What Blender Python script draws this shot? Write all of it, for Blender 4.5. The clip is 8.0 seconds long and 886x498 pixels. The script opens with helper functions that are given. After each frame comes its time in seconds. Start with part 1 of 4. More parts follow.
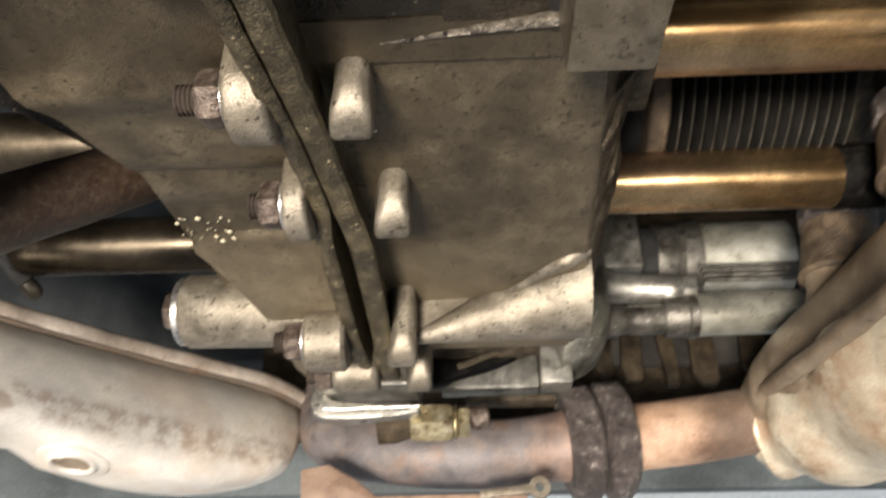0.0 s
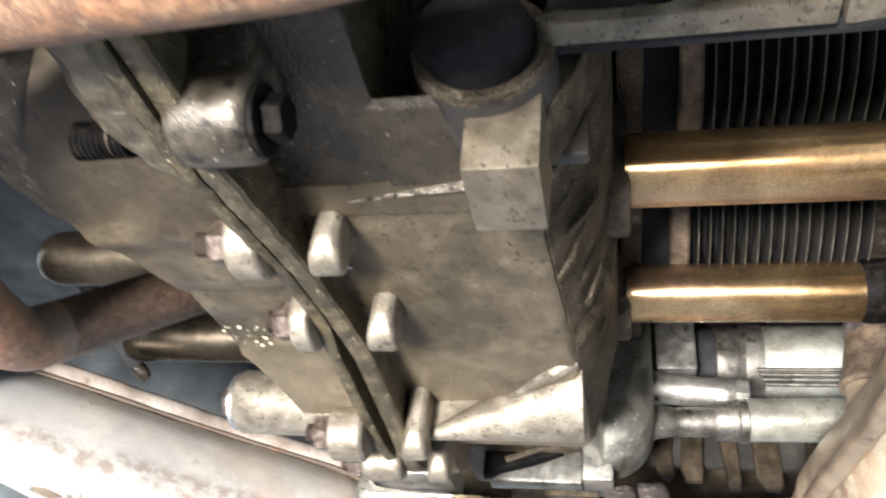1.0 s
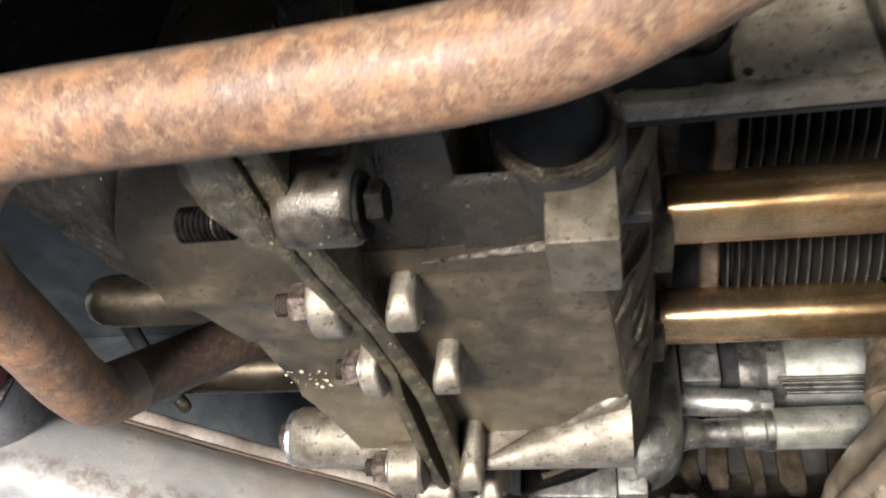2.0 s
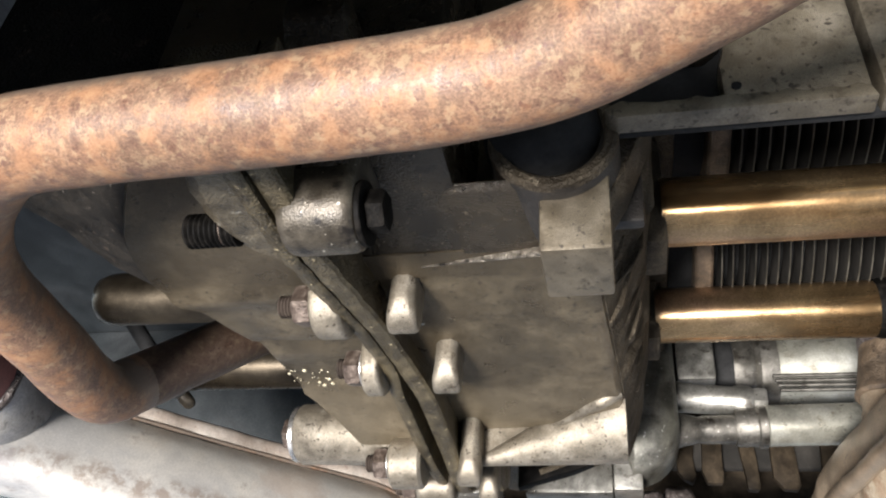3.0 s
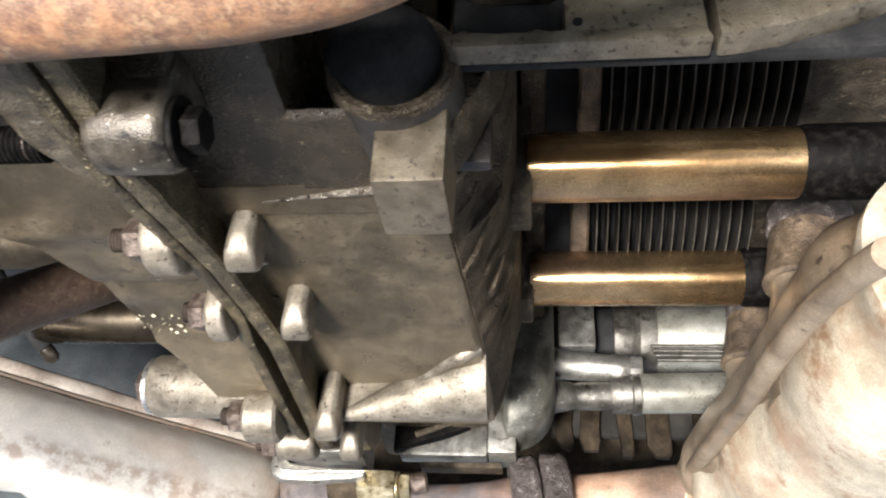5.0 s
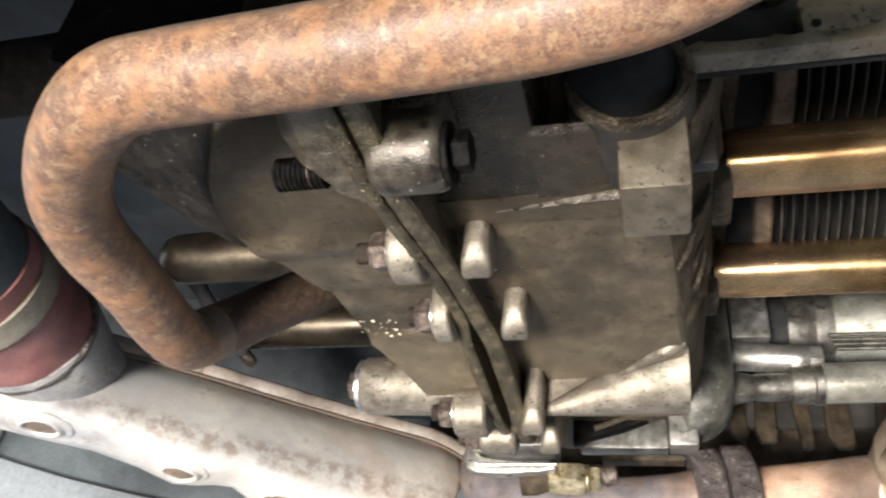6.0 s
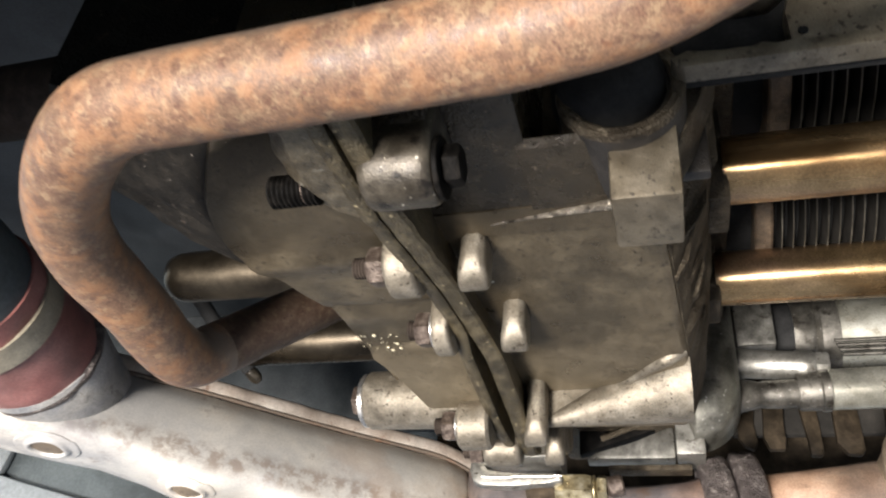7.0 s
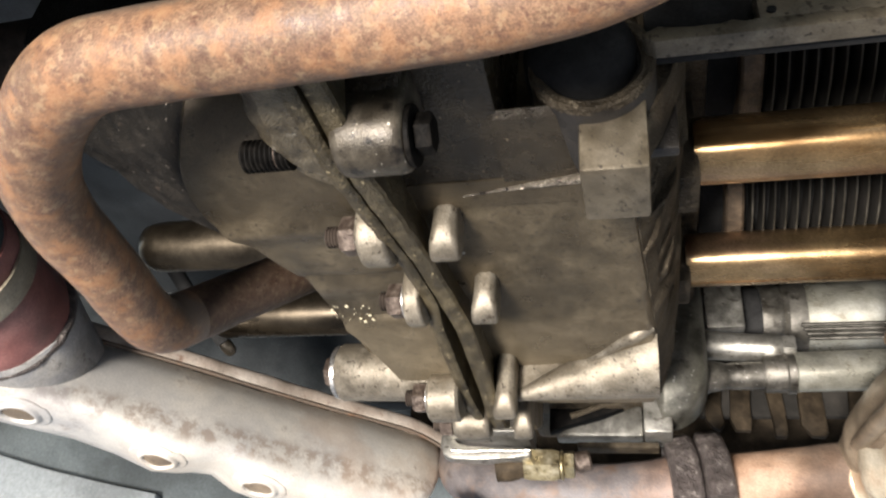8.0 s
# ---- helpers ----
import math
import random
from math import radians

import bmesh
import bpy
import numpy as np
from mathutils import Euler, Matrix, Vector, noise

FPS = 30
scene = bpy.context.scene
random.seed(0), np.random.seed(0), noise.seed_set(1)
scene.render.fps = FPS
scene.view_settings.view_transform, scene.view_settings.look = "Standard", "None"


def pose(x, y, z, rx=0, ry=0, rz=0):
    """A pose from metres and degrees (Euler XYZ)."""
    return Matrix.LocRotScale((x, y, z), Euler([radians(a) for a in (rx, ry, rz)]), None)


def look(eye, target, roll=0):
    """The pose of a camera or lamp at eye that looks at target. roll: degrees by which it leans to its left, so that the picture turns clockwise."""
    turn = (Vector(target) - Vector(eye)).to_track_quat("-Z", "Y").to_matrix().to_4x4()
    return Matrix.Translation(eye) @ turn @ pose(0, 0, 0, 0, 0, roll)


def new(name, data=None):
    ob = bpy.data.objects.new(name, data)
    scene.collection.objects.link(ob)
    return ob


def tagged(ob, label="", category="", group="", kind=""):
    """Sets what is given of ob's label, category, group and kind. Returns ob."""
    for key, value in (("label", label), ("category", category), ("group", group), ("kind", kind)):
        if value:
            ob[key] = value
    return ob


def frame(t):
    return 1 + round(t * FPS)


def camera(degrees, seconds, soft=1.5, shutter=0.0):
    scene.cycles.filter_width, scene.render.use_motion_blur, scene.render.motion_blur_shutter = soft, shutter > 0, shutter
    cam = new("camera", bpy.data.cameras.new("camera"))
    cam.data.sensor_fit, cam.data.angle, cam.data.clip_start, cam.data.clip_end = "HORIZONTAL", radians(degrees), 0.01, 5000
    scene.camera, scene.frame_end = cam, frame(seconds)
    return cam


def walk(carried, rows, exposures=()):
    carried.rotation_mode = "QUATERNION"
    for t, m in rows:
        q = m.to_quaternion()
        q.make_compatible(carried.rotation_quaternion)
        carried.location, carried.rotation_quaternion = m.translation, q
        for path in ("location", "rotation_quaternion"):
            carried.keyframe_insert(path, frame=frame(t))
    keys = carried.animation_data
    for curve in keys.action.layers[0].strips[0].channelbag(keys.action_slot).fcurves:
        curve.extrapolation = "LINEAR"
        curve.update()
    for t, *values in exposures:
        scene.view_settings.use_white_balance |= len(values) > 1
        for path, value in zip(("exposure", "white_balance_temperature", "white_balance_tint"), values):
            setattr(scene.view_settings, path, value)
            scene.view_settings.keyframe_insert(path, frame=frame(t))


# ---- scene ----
from mathutils.bvhtree import BVHTree

cam = camera(57.9, 8.0, 2.0, 0.8)
PATH = [
    (0, (0.0730, 0.0890, 0.2560), (-0.0010, 1.8135, 1.2662), -0.40),
    (0.2, (0.0709, 0.0867, 0.2525), (0.0348, 1.7779, 1.3195), -0.86),
    (0.3, (0.0801, 0.0826, 0.2533), (0.0217, 1.7604, 1.3404), -0.11),
    (0.5, (0.1120, 0.0760, 0.2520), (-0.0570, 1.7271, 1.3680), 1.60),
    (0.7, (0.1285, 0.0672, 0.2471), (-0.1524, 1.6825, 1.3924), 4.43),
    (0.8, (0.1324, 0.0574, 0.2490), (-0.1888, 1.6602, 1.4014), 5.48),
    (1, (0.1390, 0.0490, 0.2480), (-0.2970, 1.6261, 1.3980), 7.60),
    (1.2, (0.1197, 0.0386, 0.2513), (-0.3133, 1.6264, 1.3877), 6.90),
    (1.3, (0.1149, 0.0348, 0.2549), (-0.3049, 1.6275, 1.3894), 6.28),
    (1.5, (0.1080, 0.0320, 0.2570), (-0.2940, 1.6351, 1.3832), 5.40),
    (1.7, (0.1070, 0.0273, 0.2557), (-0.2854, 1.6283, 1.3883), 5.01),
    (2, (0.1150, 0.0180, 0.2540), (-0.2912, 1.6094, 1.3952), 4.90),
    (2.2, (0.1176, 0.0101, 0.2516), (-0.2792, 1.6014, 1.3962), 4.70),
    (3.3, (0.1176, 0.0089, 0.2530), (-0.3061, 1.6161, 1.3654), 5.46),
    (3.5, (0.1170, 0.0140, 0.2560), (-0.3132, 1.6265, 1.3582), 5.80),
    (3.7, (0.1173, 0.0210, 0.2542), (-0.2730, 1.6401, 1.3615), 4.95),
    (4, (0.1370, 0.0300, 0.2540), (-0.1968, 1.6676, 1.3526), 4.80),
    (4.2, (0.1490, 0.0350, 0.2540), (-0.1230, 1.6818, 1.3558), 4.20),
    (5.3, (0.1360, 0.0250, 0.2450), (-0.0910, 1.6826, 1.3408), 3.70),
    (5.4, (0.1285, 0.0223, 0.2442), (-0.1542, 1.6761, 1.3328), 4.38),
    (5.5, (0.1200, 0.0160, 0.2420), (-0.2000, 1.6632, 1.3302), 4.60),
    (5.7, (0.1112, 0.0111, 0.2406), (-0.3058, 1.6440, 1.3174), 5.75),
    (5.8, (0.1075, 0.0101, 0.2397), (-0.3434, 1.6359, 1.3137), 6.05),
    (6, (0.1040, 0.0060, 0.2370), (-0.3892, 1.6193, 1.3112), 6.10),
    (6.2, (0.1054, 0.0070, 0.2391), (-0.4184, 1.6141, 1.3081), 6.51),
    (6.5, (0.1090, 0.0040, 0.2390), (-0.4220, 1.6012, 1.3192), 5.80),
    (6.8, (0.1100, 0.0034, 0.2381), (-0.4185, 1.5947, 1.3281), 5.65),
    (7, (0.1090, 0.0060, 0.2370), (-0.4038, 1.5966, 1.3356), 5.40),
    (7.2, (0.1106, 0.0122, 0.2366), (-0.3964, 1.6018, 1.3394), 5.27),
    (7.5, (0.1120, 0.0130, 0.2360), (-0.3790, 1.6121, 1.3322), 5.40),
    (7.7, (0.1125, 0.0121, 0.2381), (-0.3769, 1.6248, 1.3151), 5.66),
    (8, (0.1130, 0.0070, 0.2310), (-0.3568, 1.6303, 1.3006), 5.80),
]
walk(cam, [(t, look(eye, target, roll)) for t, eye, target, roll in PATH], [(0, 1.685, 6900, 10), (0.5, 2.345, 6600, 10), (1, 2.765, 6200, 10), (1.5, 2.245, 6300, 10), (2, 2.085, 6250, 10), (3.5, 2.065, 6200, 10), (4.2, 2.215, 6200, 10), (5.3, 2.335, 6200, 10), (5.5, 2.285, 6200, 10), (6, 2.025, 6400, 10), (6.5, 1.855, 6400, 10), (7, 1.875, 6420, 10), (8, 1.905, 6540, 10)])

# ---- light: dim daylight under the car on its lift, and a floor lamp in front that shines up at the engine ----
world = bpy.data.worlds.new("world")
scene.world = world
world.use_nodes = True
wn = world.node_tree.nodes
sky = wn.new("ShaderNodeTexSky")
sky.sky_type, sky.sun_disc = "NISHITA", False
sky.sun_elevation, sky.sun_rotation = radians(40), radians(215)
sky.air_density, sky.dust_density = 1.0, 2.0
wn["Background"].inputs["Strength"].default_value = 0.15
world.node_tree.links.new(sky.outputs["Color"], wn["Background"].inputs["Color"])

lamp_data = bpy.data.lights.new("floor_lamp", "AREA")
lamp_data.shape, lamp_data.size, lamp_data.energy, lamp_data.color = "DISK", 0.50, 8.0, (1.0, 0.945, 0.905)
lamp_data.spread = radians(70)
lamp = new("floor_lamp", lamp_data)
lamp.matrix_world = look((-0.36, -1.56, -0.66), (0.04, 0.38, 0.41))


# ---- materials ----
def material(name, colours, rough=0.5, metal=0.0, scale=60.0, fine=600.0, bump=0.15, spots=None, spot_scale=90.0, spot_at=0.62, streak=None, depth=0.0006, stain=0.0, stain_scale=9.0, flecks=None, fleck_scale=900.0, fleck_at=0.70, grit=(0.80, 1.12), vary=0.13):
    """A surface of two or three colours mixed by coarse noise, darkened and roughened by fine grain, with optional spots of another colour."""
    m = bpy.data.materials.new(name)
    m.use_nodes = True
    nt = m.node_tree
    n, l = nt.nodes, nt.links
    bsdf = n["Principled BSDF"]
    co = n.new("ShaderNodeTexCoord")
    geo = n.new("ShaderNodeNewGeometry")
    src = geo.outputs["Position"]
    if streak:
        mp = n.new("ShaderNodeMapping")
        mp.inputs["Scale"].default_value = streak
        l.new(src, mp.inputs["Vector"])
        src = mp.outputs["Vector"]
    big = n.new("ShaderNodeTexNoise")
    big.inputs["Scale"].default_value, big.inputs["Detail"].default_value, big.inputs["Roughness"].default_value = scale, 6, 0.62
    l.new(src, big.inputs["Vector"])
    ramp = n.new("ShaderNodeValToRGB")
    els = ramp.color_ramp.elements
    while len(els) < len(colours):
        els.new(0.5)
    for k, c in enumerate(colours):
        els[k].position = 0.3 + 0.4 * k / max(1, len(colours) - 1)
        els[k].color = (*c, 1)
    l.new(big.outputs["Fac"], ramp.inputs["Fac"])
    grain = n.new("ShaderNodeTexNoise")
    grain.inputs["Scale"].default_value, grain.inputs["Detail"].default_value = fine, 4
    l.new(geo.outputs["Position"], grain.inputs["Vector"])
    gr = n.new("ShaderNodeMapRange")
    gr.inputs["From Min"].default_value, gr.inputs["From Max"].default_value = 0.3, 0.7
    gr.inputs["To Min"].default_value, gr.inputs["To Max"].default_value = grit
    l.new(grain.outputs["Fac"], gr.inputs["Value"])
    mul = n.new("ShaderNodeVectorMath")
    mul.operation = "SCALE"
    l.new(ramp.outputs["Color"], mul.inputs[0])
    l.new(gr.outputs["Result"], mul.inputs["Scale"])
    colour = mul.outputs["Vector"]
    if spots:
        sp = n.new("ShaderNodeTexNoise")
        sp.inputs["Scale"].default_value, sp.inputs["Detail"].default_value, sp.inputs["Roughness"].default_value = spot_scale, 8, 0.7
        l.new(geo.outputs["Position"], sp.inputs["Vector"])
        sr = n.new("ShaderNodeMapRange")
        sr.inputs["From Min"].default_value, sr.inputs["From Max"].default_value = spot_at - 0.05, spot_at + 0.05
        l.new(sp.outputs["Fac"], sr.inputs["Value"])
        mx = n.new("ShaderNodeMix")
        mx.data_type = "RGBA"
        l.new(sr.outputs["Result"], mx.inputs["Factor"])
        l.new(colour, mx.inputs["A"])
        mx.inputs["B"].default_value = (*spots, 1)
        colour = mx.outputs["Result"]
    if stain:
        st = n.new("ShaderNodeTexNoise")
        st.inputs["Scale"].default_value, st.inputs["Detail"].default_value, st.inputs["Roughness"].default_value, st.inputs["Distortion"].default_value = stain_scale, 7, 0.66, 0.4
        l.new(geo.outputs["Position"], st.inputs["Vector"])
        sm = n.new("ShaderNodeMapRange")
        sm.inputs["From Min"].default_value, sm.inputs["From Max"].default_value = 0.42, 0.62
        sm.inputs["To Min"].default_value, sm.inputs["To Max"].default_value = 1.0, 1.0 - stain
        l.new(st.outputs["Fac"], sm.inputs["Value"])
        sv = n.new("ShaderNodeVectorMath")
        sv.operation = "SCALE"
        l.new(colour, sv.inputs[0])
        l.new(sm.outputs["Result"], sv.inputs["Scale"])
        colour = sv.outputs["Vector"]
    if flecks:
        fl = n.new("ShaderNodeTexNoise")
        fl.inputs["Scale"].default_value, fl.inputs["Detail"].default_value, fl.inputs["Roughness"].default_value = fleck_scale, 3, 0.5
        l.new(geo.outputs["Position"], fl.inputs["Vector"])
        fr = n.new("ShaderNodeMapRange")
        fr.inputs["From Min"].default_value, fr.inputs["From Max"].default_value = fleck_at - 0.03, fleck_at + 0.03
        l.new(fl.outputs["Fac"], fr.inputs["Value"])
        fm = n.new("ShaderNodeMix")
        fm.data_type = "RGBA"
        l.new(fr.outputs["Result"], fm.inputs["Factor"])
        l.new(colour, fm.inputs["A"])
        fm.inputs["B"].default_value = (*flecks, 1)
        colour = fm.outputs["Result"]
    l.new(colour, bsdf.inputs["Base Color"])
    rr = n.new("ShaderNodeMapRange")
    rr.inputs["From Min"].default_value, rr.inputs["From Max"].default_value = 0.3, 0.7
    rr.inputs["To Min"].default_value, rr.inputs["To Max"].default_value = max(0.05, rough - vary), min(1, rough + vary)
    l.new(big.outputs["Fac"], rr.inputs["Value"])
    l.new(rr.outputs["Result"], bsdf.inputs["Roughness"])
    bsdf.inputs["Metallic"].default_value = metal
    if bump:
        add = n.new("ShaderNodeMath")
        add.operation = "MULTIPLY_ADD"
        l.new(big.outputs["Fac"], add.inputs[0])
        add.inputs[1].default_value = 1.5
        l.new(grain.outputs["Fac"], add.inputs[2])
        b = n.new("ShaderNodeBump")
        b.inputs["Strength"].default_value, b.inputs["Distance"].default_value = bump, depth
        l.new(add.outputs["Value"], b.inputs["Height"])
        l.new(b.outputs["Normal"], bsdf.inputs["Normal"])
    return m


# Far-bank tubes stand in shade; it is put into their plating colour.
SHADEGOLD = material("dull stained plating darkened for shade", [(0.026, 0.0205, 0.0135), (0.048, 0.038, 0.0255), (0.078, 0.063, 0.043)], 0.33, 0.9, 22, 800, 0.1, stain=0.4, stain_scale=30)
CASE = material("oily cast alloy", [(0.066, 0.050, 0.029), (0.097, 0.075, 0.045), (0.148, 0.118, 0.074)], 0.38, 0.52, 75, 2200, 0.45, spots=(0.038, 0.028, 0.017), spot_scale=150, spot_at=0.63, stain=0.42, stain_scale=22, flecks=(0.028, 0.021, 0.013), fleck_scale=520, fleck_at=0.65, depth=0.0009, grit=(0.54, 1.36), vary=0.15)
CRUST = material("crusted flange casting", [(0.033, 0.0245, 0.0122), (0.072, 0.056, 0.0295), (0.138, 0.109, 0.060)], 0.40, 0.4, 120, 1100, 0.9, spots=(0.020, 0.015, 0.0085), spot_scale=170, spot_at=0.60, stain=0.45, stain_scale=38, flecks=(0.36, 0.29, 0.17), fleck_scale=420, fleck_at=0.70, depth=0.0012)
TABCRUST = material("chipped crust on casting", [(0.055, 0.043, 0.026), (0.115, 0.092, 0.058), (0.20, 0.168, 0.113)], 0.42, 0.5, 120, 1100, 0.7, spots=(0.46, 0.42, 0.34), spot_scale=110, spot_at=0.655, stain=0.5, stain_scale=60, flecks=(0.03, 0.024, 0.017), fleck_scale=300, fleck_at=0.66, depth=0.0011)
PADCAST = material("rubbed cast alloy", [(0.088, 0.070, 0.045), (0.127, 0.104, 0.070), (0.185, 0.156, 0.112)], 0.46, 0.55, 75, 2200, 0.2, spots=(0.045, 0.035, 0.022), spot_scale=130, spot_at=0.63, stain=0.4, stain_scale=40, flecks=(0.035, 0.028, 0.019), fleck_scale=520, fleck_at=0.66, depth=0.0008)
ALLOY = material("bright cast alloy", [(0.17, 0.16, 0.135), (0.28, 0.268, 0.232), (0.40, 0.383, 0.338)], 0.38, 0.78, 55, 1100, 0.35, spots=(0.075, 0.063, 0.047), spot_scale=95, spot_at=0.63, stain=0.5, stain_scale=42, depth=0.0008, flecks=(0.05, 0.042, 0.03), fleck_scale=400, fleck_at=0.68)
GREYCAST = material("dull grey-green casting", [(0.075, 0.071, 0.054), (0.125, 0.119, 0.095), (0.20, 0.19, 0.158)], 0.42, 0.55, 50, 1100, 0.35, spots=(0.055, 0.047, 0.036), spot_scale=90, spot_at=0.62, stain=0.5, stain_scale=45, depth=0.0008, flecks=(0.40, 0.39, 0.35), fleck_scale=320, fleck_at=0.71)
GREASE = material("brown grease-caked casting", [(0.034, 0.026, 0.0170), (0.070, 0.055, 0.036), (0.130, 0.105, 0.071)], 0.50, 0.25, 90, 900, 0.9, spots=(0.23, 0.19, 0.132), spot_scale=120, spot_at=0.64, depth=0.0016, stain=0.5, stain_scale=40, streak=(1, 1, 0.35))
CHIPPED = material("chipped oily casting", [(0.034, 0.027, 0.018), (0.068, 0.056, 0.039), (0.120, 0.102, 0.075)], 0.42, 0.55, 110, 1400, 0.4, spots=(0.016, 0.0125, 0.009), spot_scale=150, spot_at=0.575, stain=0.5, stain_scale=60, depth=0.0005, flecks=(0.40, 0.36, 0.29), fleck_scale=380, fleck_at=0.72)
LUG = material("worn oily alloy boss", [(0.145, 0.120, 0.085), (0.200, 0.171, 0.126), (0.270, 0.238, 0.184)], 0.44, 0.6, 100, 2000, 0.4, spots=(0.080, 0.062, 0.041), spot_scale=150, spot_at=0.645, stain=0.36, stain_scale=60, depth=0.0006, grit=(0.60, 1.28), vary=0.13, flecks=(0.045, 0.034, 0.023), fleck_scale=520, fleck_at=0.65)
WET = material("oil-wet casting", [(0.045, 0.037, 0.027), (0.125, 0.106, 0.080), (0.25, 0.222, 0.178)], 0.2, 0.6, 260, 900, 0.8, spots=(0.010, 0.008, 0.006), spot_scale=200, spot_at=0.62, depth=0.0022)
# The bar's shadow and pale wet glints are put into this colour.
WEBSHADE = material("oil-soaked casting darkened for shade", [(0.024, 0.0178, 0.0100), (0.038, 0.0288, 0.0170), (0.060, 0.046, 0.029)], 0.27, 0.4, 70, 1200, 0.6, spots=(0.014, 0.0105, 0.006), spot_scale=120, spot_at=0.62, stain=0.4, stain_scale=30, flecks=(0.19, 0.150, 0.098), fleck_scale=420, fleck_at=0.715, depth=0.0012)
GOLD = material("yellow cadmium plating", [(0.44, 0.255, 0.105), (0.52, 0.355, 0.18), (0.55, 0.345, 0.235)], 0.31, 0.95, 30, 1000, 0.08, spots=(0.14, 0.07, 0.035), spot_scale=170, spot_at=0.68, streak=(0.25, 1, 1), stain=0.45, stain_scale=26, grit=(0.7, 1.15))
RUST = material("rusty steel tube", [(0.106, 0.056, 0.036), (0.148, 0.087, 0.053), (0.194, 0.124, 0.077)], 0.54, 0.06, 190, 1500, 0.18, spots=(0.215, 0.143, 0.084), spot_scale=300, spot_at=0.57, stain=0.3, stain_scale=36, grit=(0.62, 1.27), flecks=(0.088, 0.047, 0.032), fleck_scale=420, fleck_at=0.655)
HEADER = material("orange-brown rusted steel", [(0.046, 0.031, 0.0185), (0.098, 0.067, 0.039), (0.170, 0.120, 0.073)], 0.65, 0.1, 120, 900, 0.8, spots=(0.032, 0.022, 0.0145), spot_scale=90, spot_at=0.62, stain=0.5, stain_scale=40, depth=0.0012)
BRACKETCAST = material("grey-brown dusty cast bracket", [(0.100, 0.081, 0.053), (0.142, 0.119, 0.083), (0.200, 0.173, 0.128)], 0.48, 0.4, 75, 1600, 0.4, spots=(0.048, 0.037, 0.024), spot_scale=110, spot_at=0.61, stain=0.5, stain_scale=34, flecks=(0.04, 0.031, 0.021), fleck_scale=420, fleck_at=0.645, depth=0.0009)
ARMRUST = material("dark oily rust", [(0.016, 0.012, 0.0095), (0.030, 0.0225, 0.0175), (0.05, 0.038, 0.029)], 0.8, 0.0, 120, 900, 0.3)
# Much darker than the case: the bar's shadow is put into the flank's colour.
FLANKSHADE = material("oily rough casting darkened for shade", [(0.006, 0.0054, 0.0045), (0.0115, 0.0100, 0.0080), (0.022, 0.0185, 0.0145)], 0.65, 0.0, 90, 900, 0.7, spots=(0.06, 0.044, 0.032), spot_scale=120, spot_at=0.665, depth=0.0012, flecks=(0.2, 0.17, 0.14), fleck_scale=420, fleck_at=0.72)
ARMRUST.node_tree.nodes["Principled BSDF"].inputs["Specular IOR Level"].default_value = 0.1
HEAVY_RUST = material("flaking heavy rust", [(0.048, 0.037, 0.032), (0.10, 0.081, 0.072), (0.175, 0.146, 0.128)], 0.5, 0.35, 150, 900, 1.0, spots=(0.34, 0.30, 0.265), spot_scale=150, spot_at=0.63, depth=0.003, stain=0.4, stain_scale=50)
SALMON = material("heat-tinted exhaust steel", [(0.15, 0.088, 0.057), (0.25, 0.165, 0.112), (0.34, 0.25, 0.185)], 0.62, 0.12, 30, 900, 0.25, spots=(0.05, 0.03, 0.024), spot_scale=75, spot_at=0.65, stain=0.35, stain_scale=25)
GREYPIPE = material("grey scaled exhaust steel", [(0.075, 0.066, 0.065), (0.125, 0.110, 0.106), (0.20, 0.150, 0.115)], 0.6, 0.15, 26, 900, 0.35, spots=(0.05, 0.042, 0.038), spot_scale=60, spot_at=0.62, stain=0.45, stain_scale=24)
SHELL = material("stained aluminised steel", [(0.52, 0.50, 0.465), (0.72, 0.67, 0.58), (0.66, 0.56, 0.44)], 0.42, 0.35, 13, 900, 0.12, spots=(0.34, 0.27, 0.215), spot_scale=48, spot_at=0.67, stain=0.2, stain_scale=12, grit=(0.88, 1.08))
SEAMTAN = material("brown-tinged folded steel", [(0.22, 0.175, 0.135), (0.30, 0.25, 0.20), (0.37, 0.325, 0.27)], 0.62, 0.1, 40, 900, 0.2, spots=(0.15, 0.09, 0.06), spot_scale=90, spot_at=0.62, stain=0.35, stain_scale=30)
TAN = material("dusty tan steel", [(0.44, 0.35, 0.23), (0.60, 0.52, 0.38), (0.70, 0.63, 0.49)], 0.42, 0.4, 22, 900, 0.12, spots=(0.30, 0.19, 0.11), spot_scale=34, spot_at=0.60, stain=0.35, stain_scale=26)
BROWNSHELL = material("brown heat-dulled steel", [(0.145, 0.106, 0.068), (0.245, 0.186, 0.124), (0.34, 0.272, 0.192)], 0.5, 0.4, 28, 900, 0.15, spots=(0.045, 0.032, 0.022), spot_scale=90, spot_at=0.64, stain=0.35, stain_scale=22)
# Shade under the boot and in the pocket is put into this colour.
SEATSHADE = material("oily cast rim darkened for shade", [(0.006, 0.0047, 0.0032), (0.0105, 0.0083, 0.0058), (0.020, 0.0158, 0.0113)], 0.5, 0.1, 90, 1000, 0.6, spots=(0.04, 0.031, 0.022), spot_scale=110, spot_at=0.67, stain=0.4, stain_scale=50)
NUT = material("rust-tinged plated steel", [(0.026, 0.0175, 0.0132), (0.066, 0.049, 0.038), (0.15, 0.12, 0.096)], 0.42, 0.5, 300, 1200, 0.5)
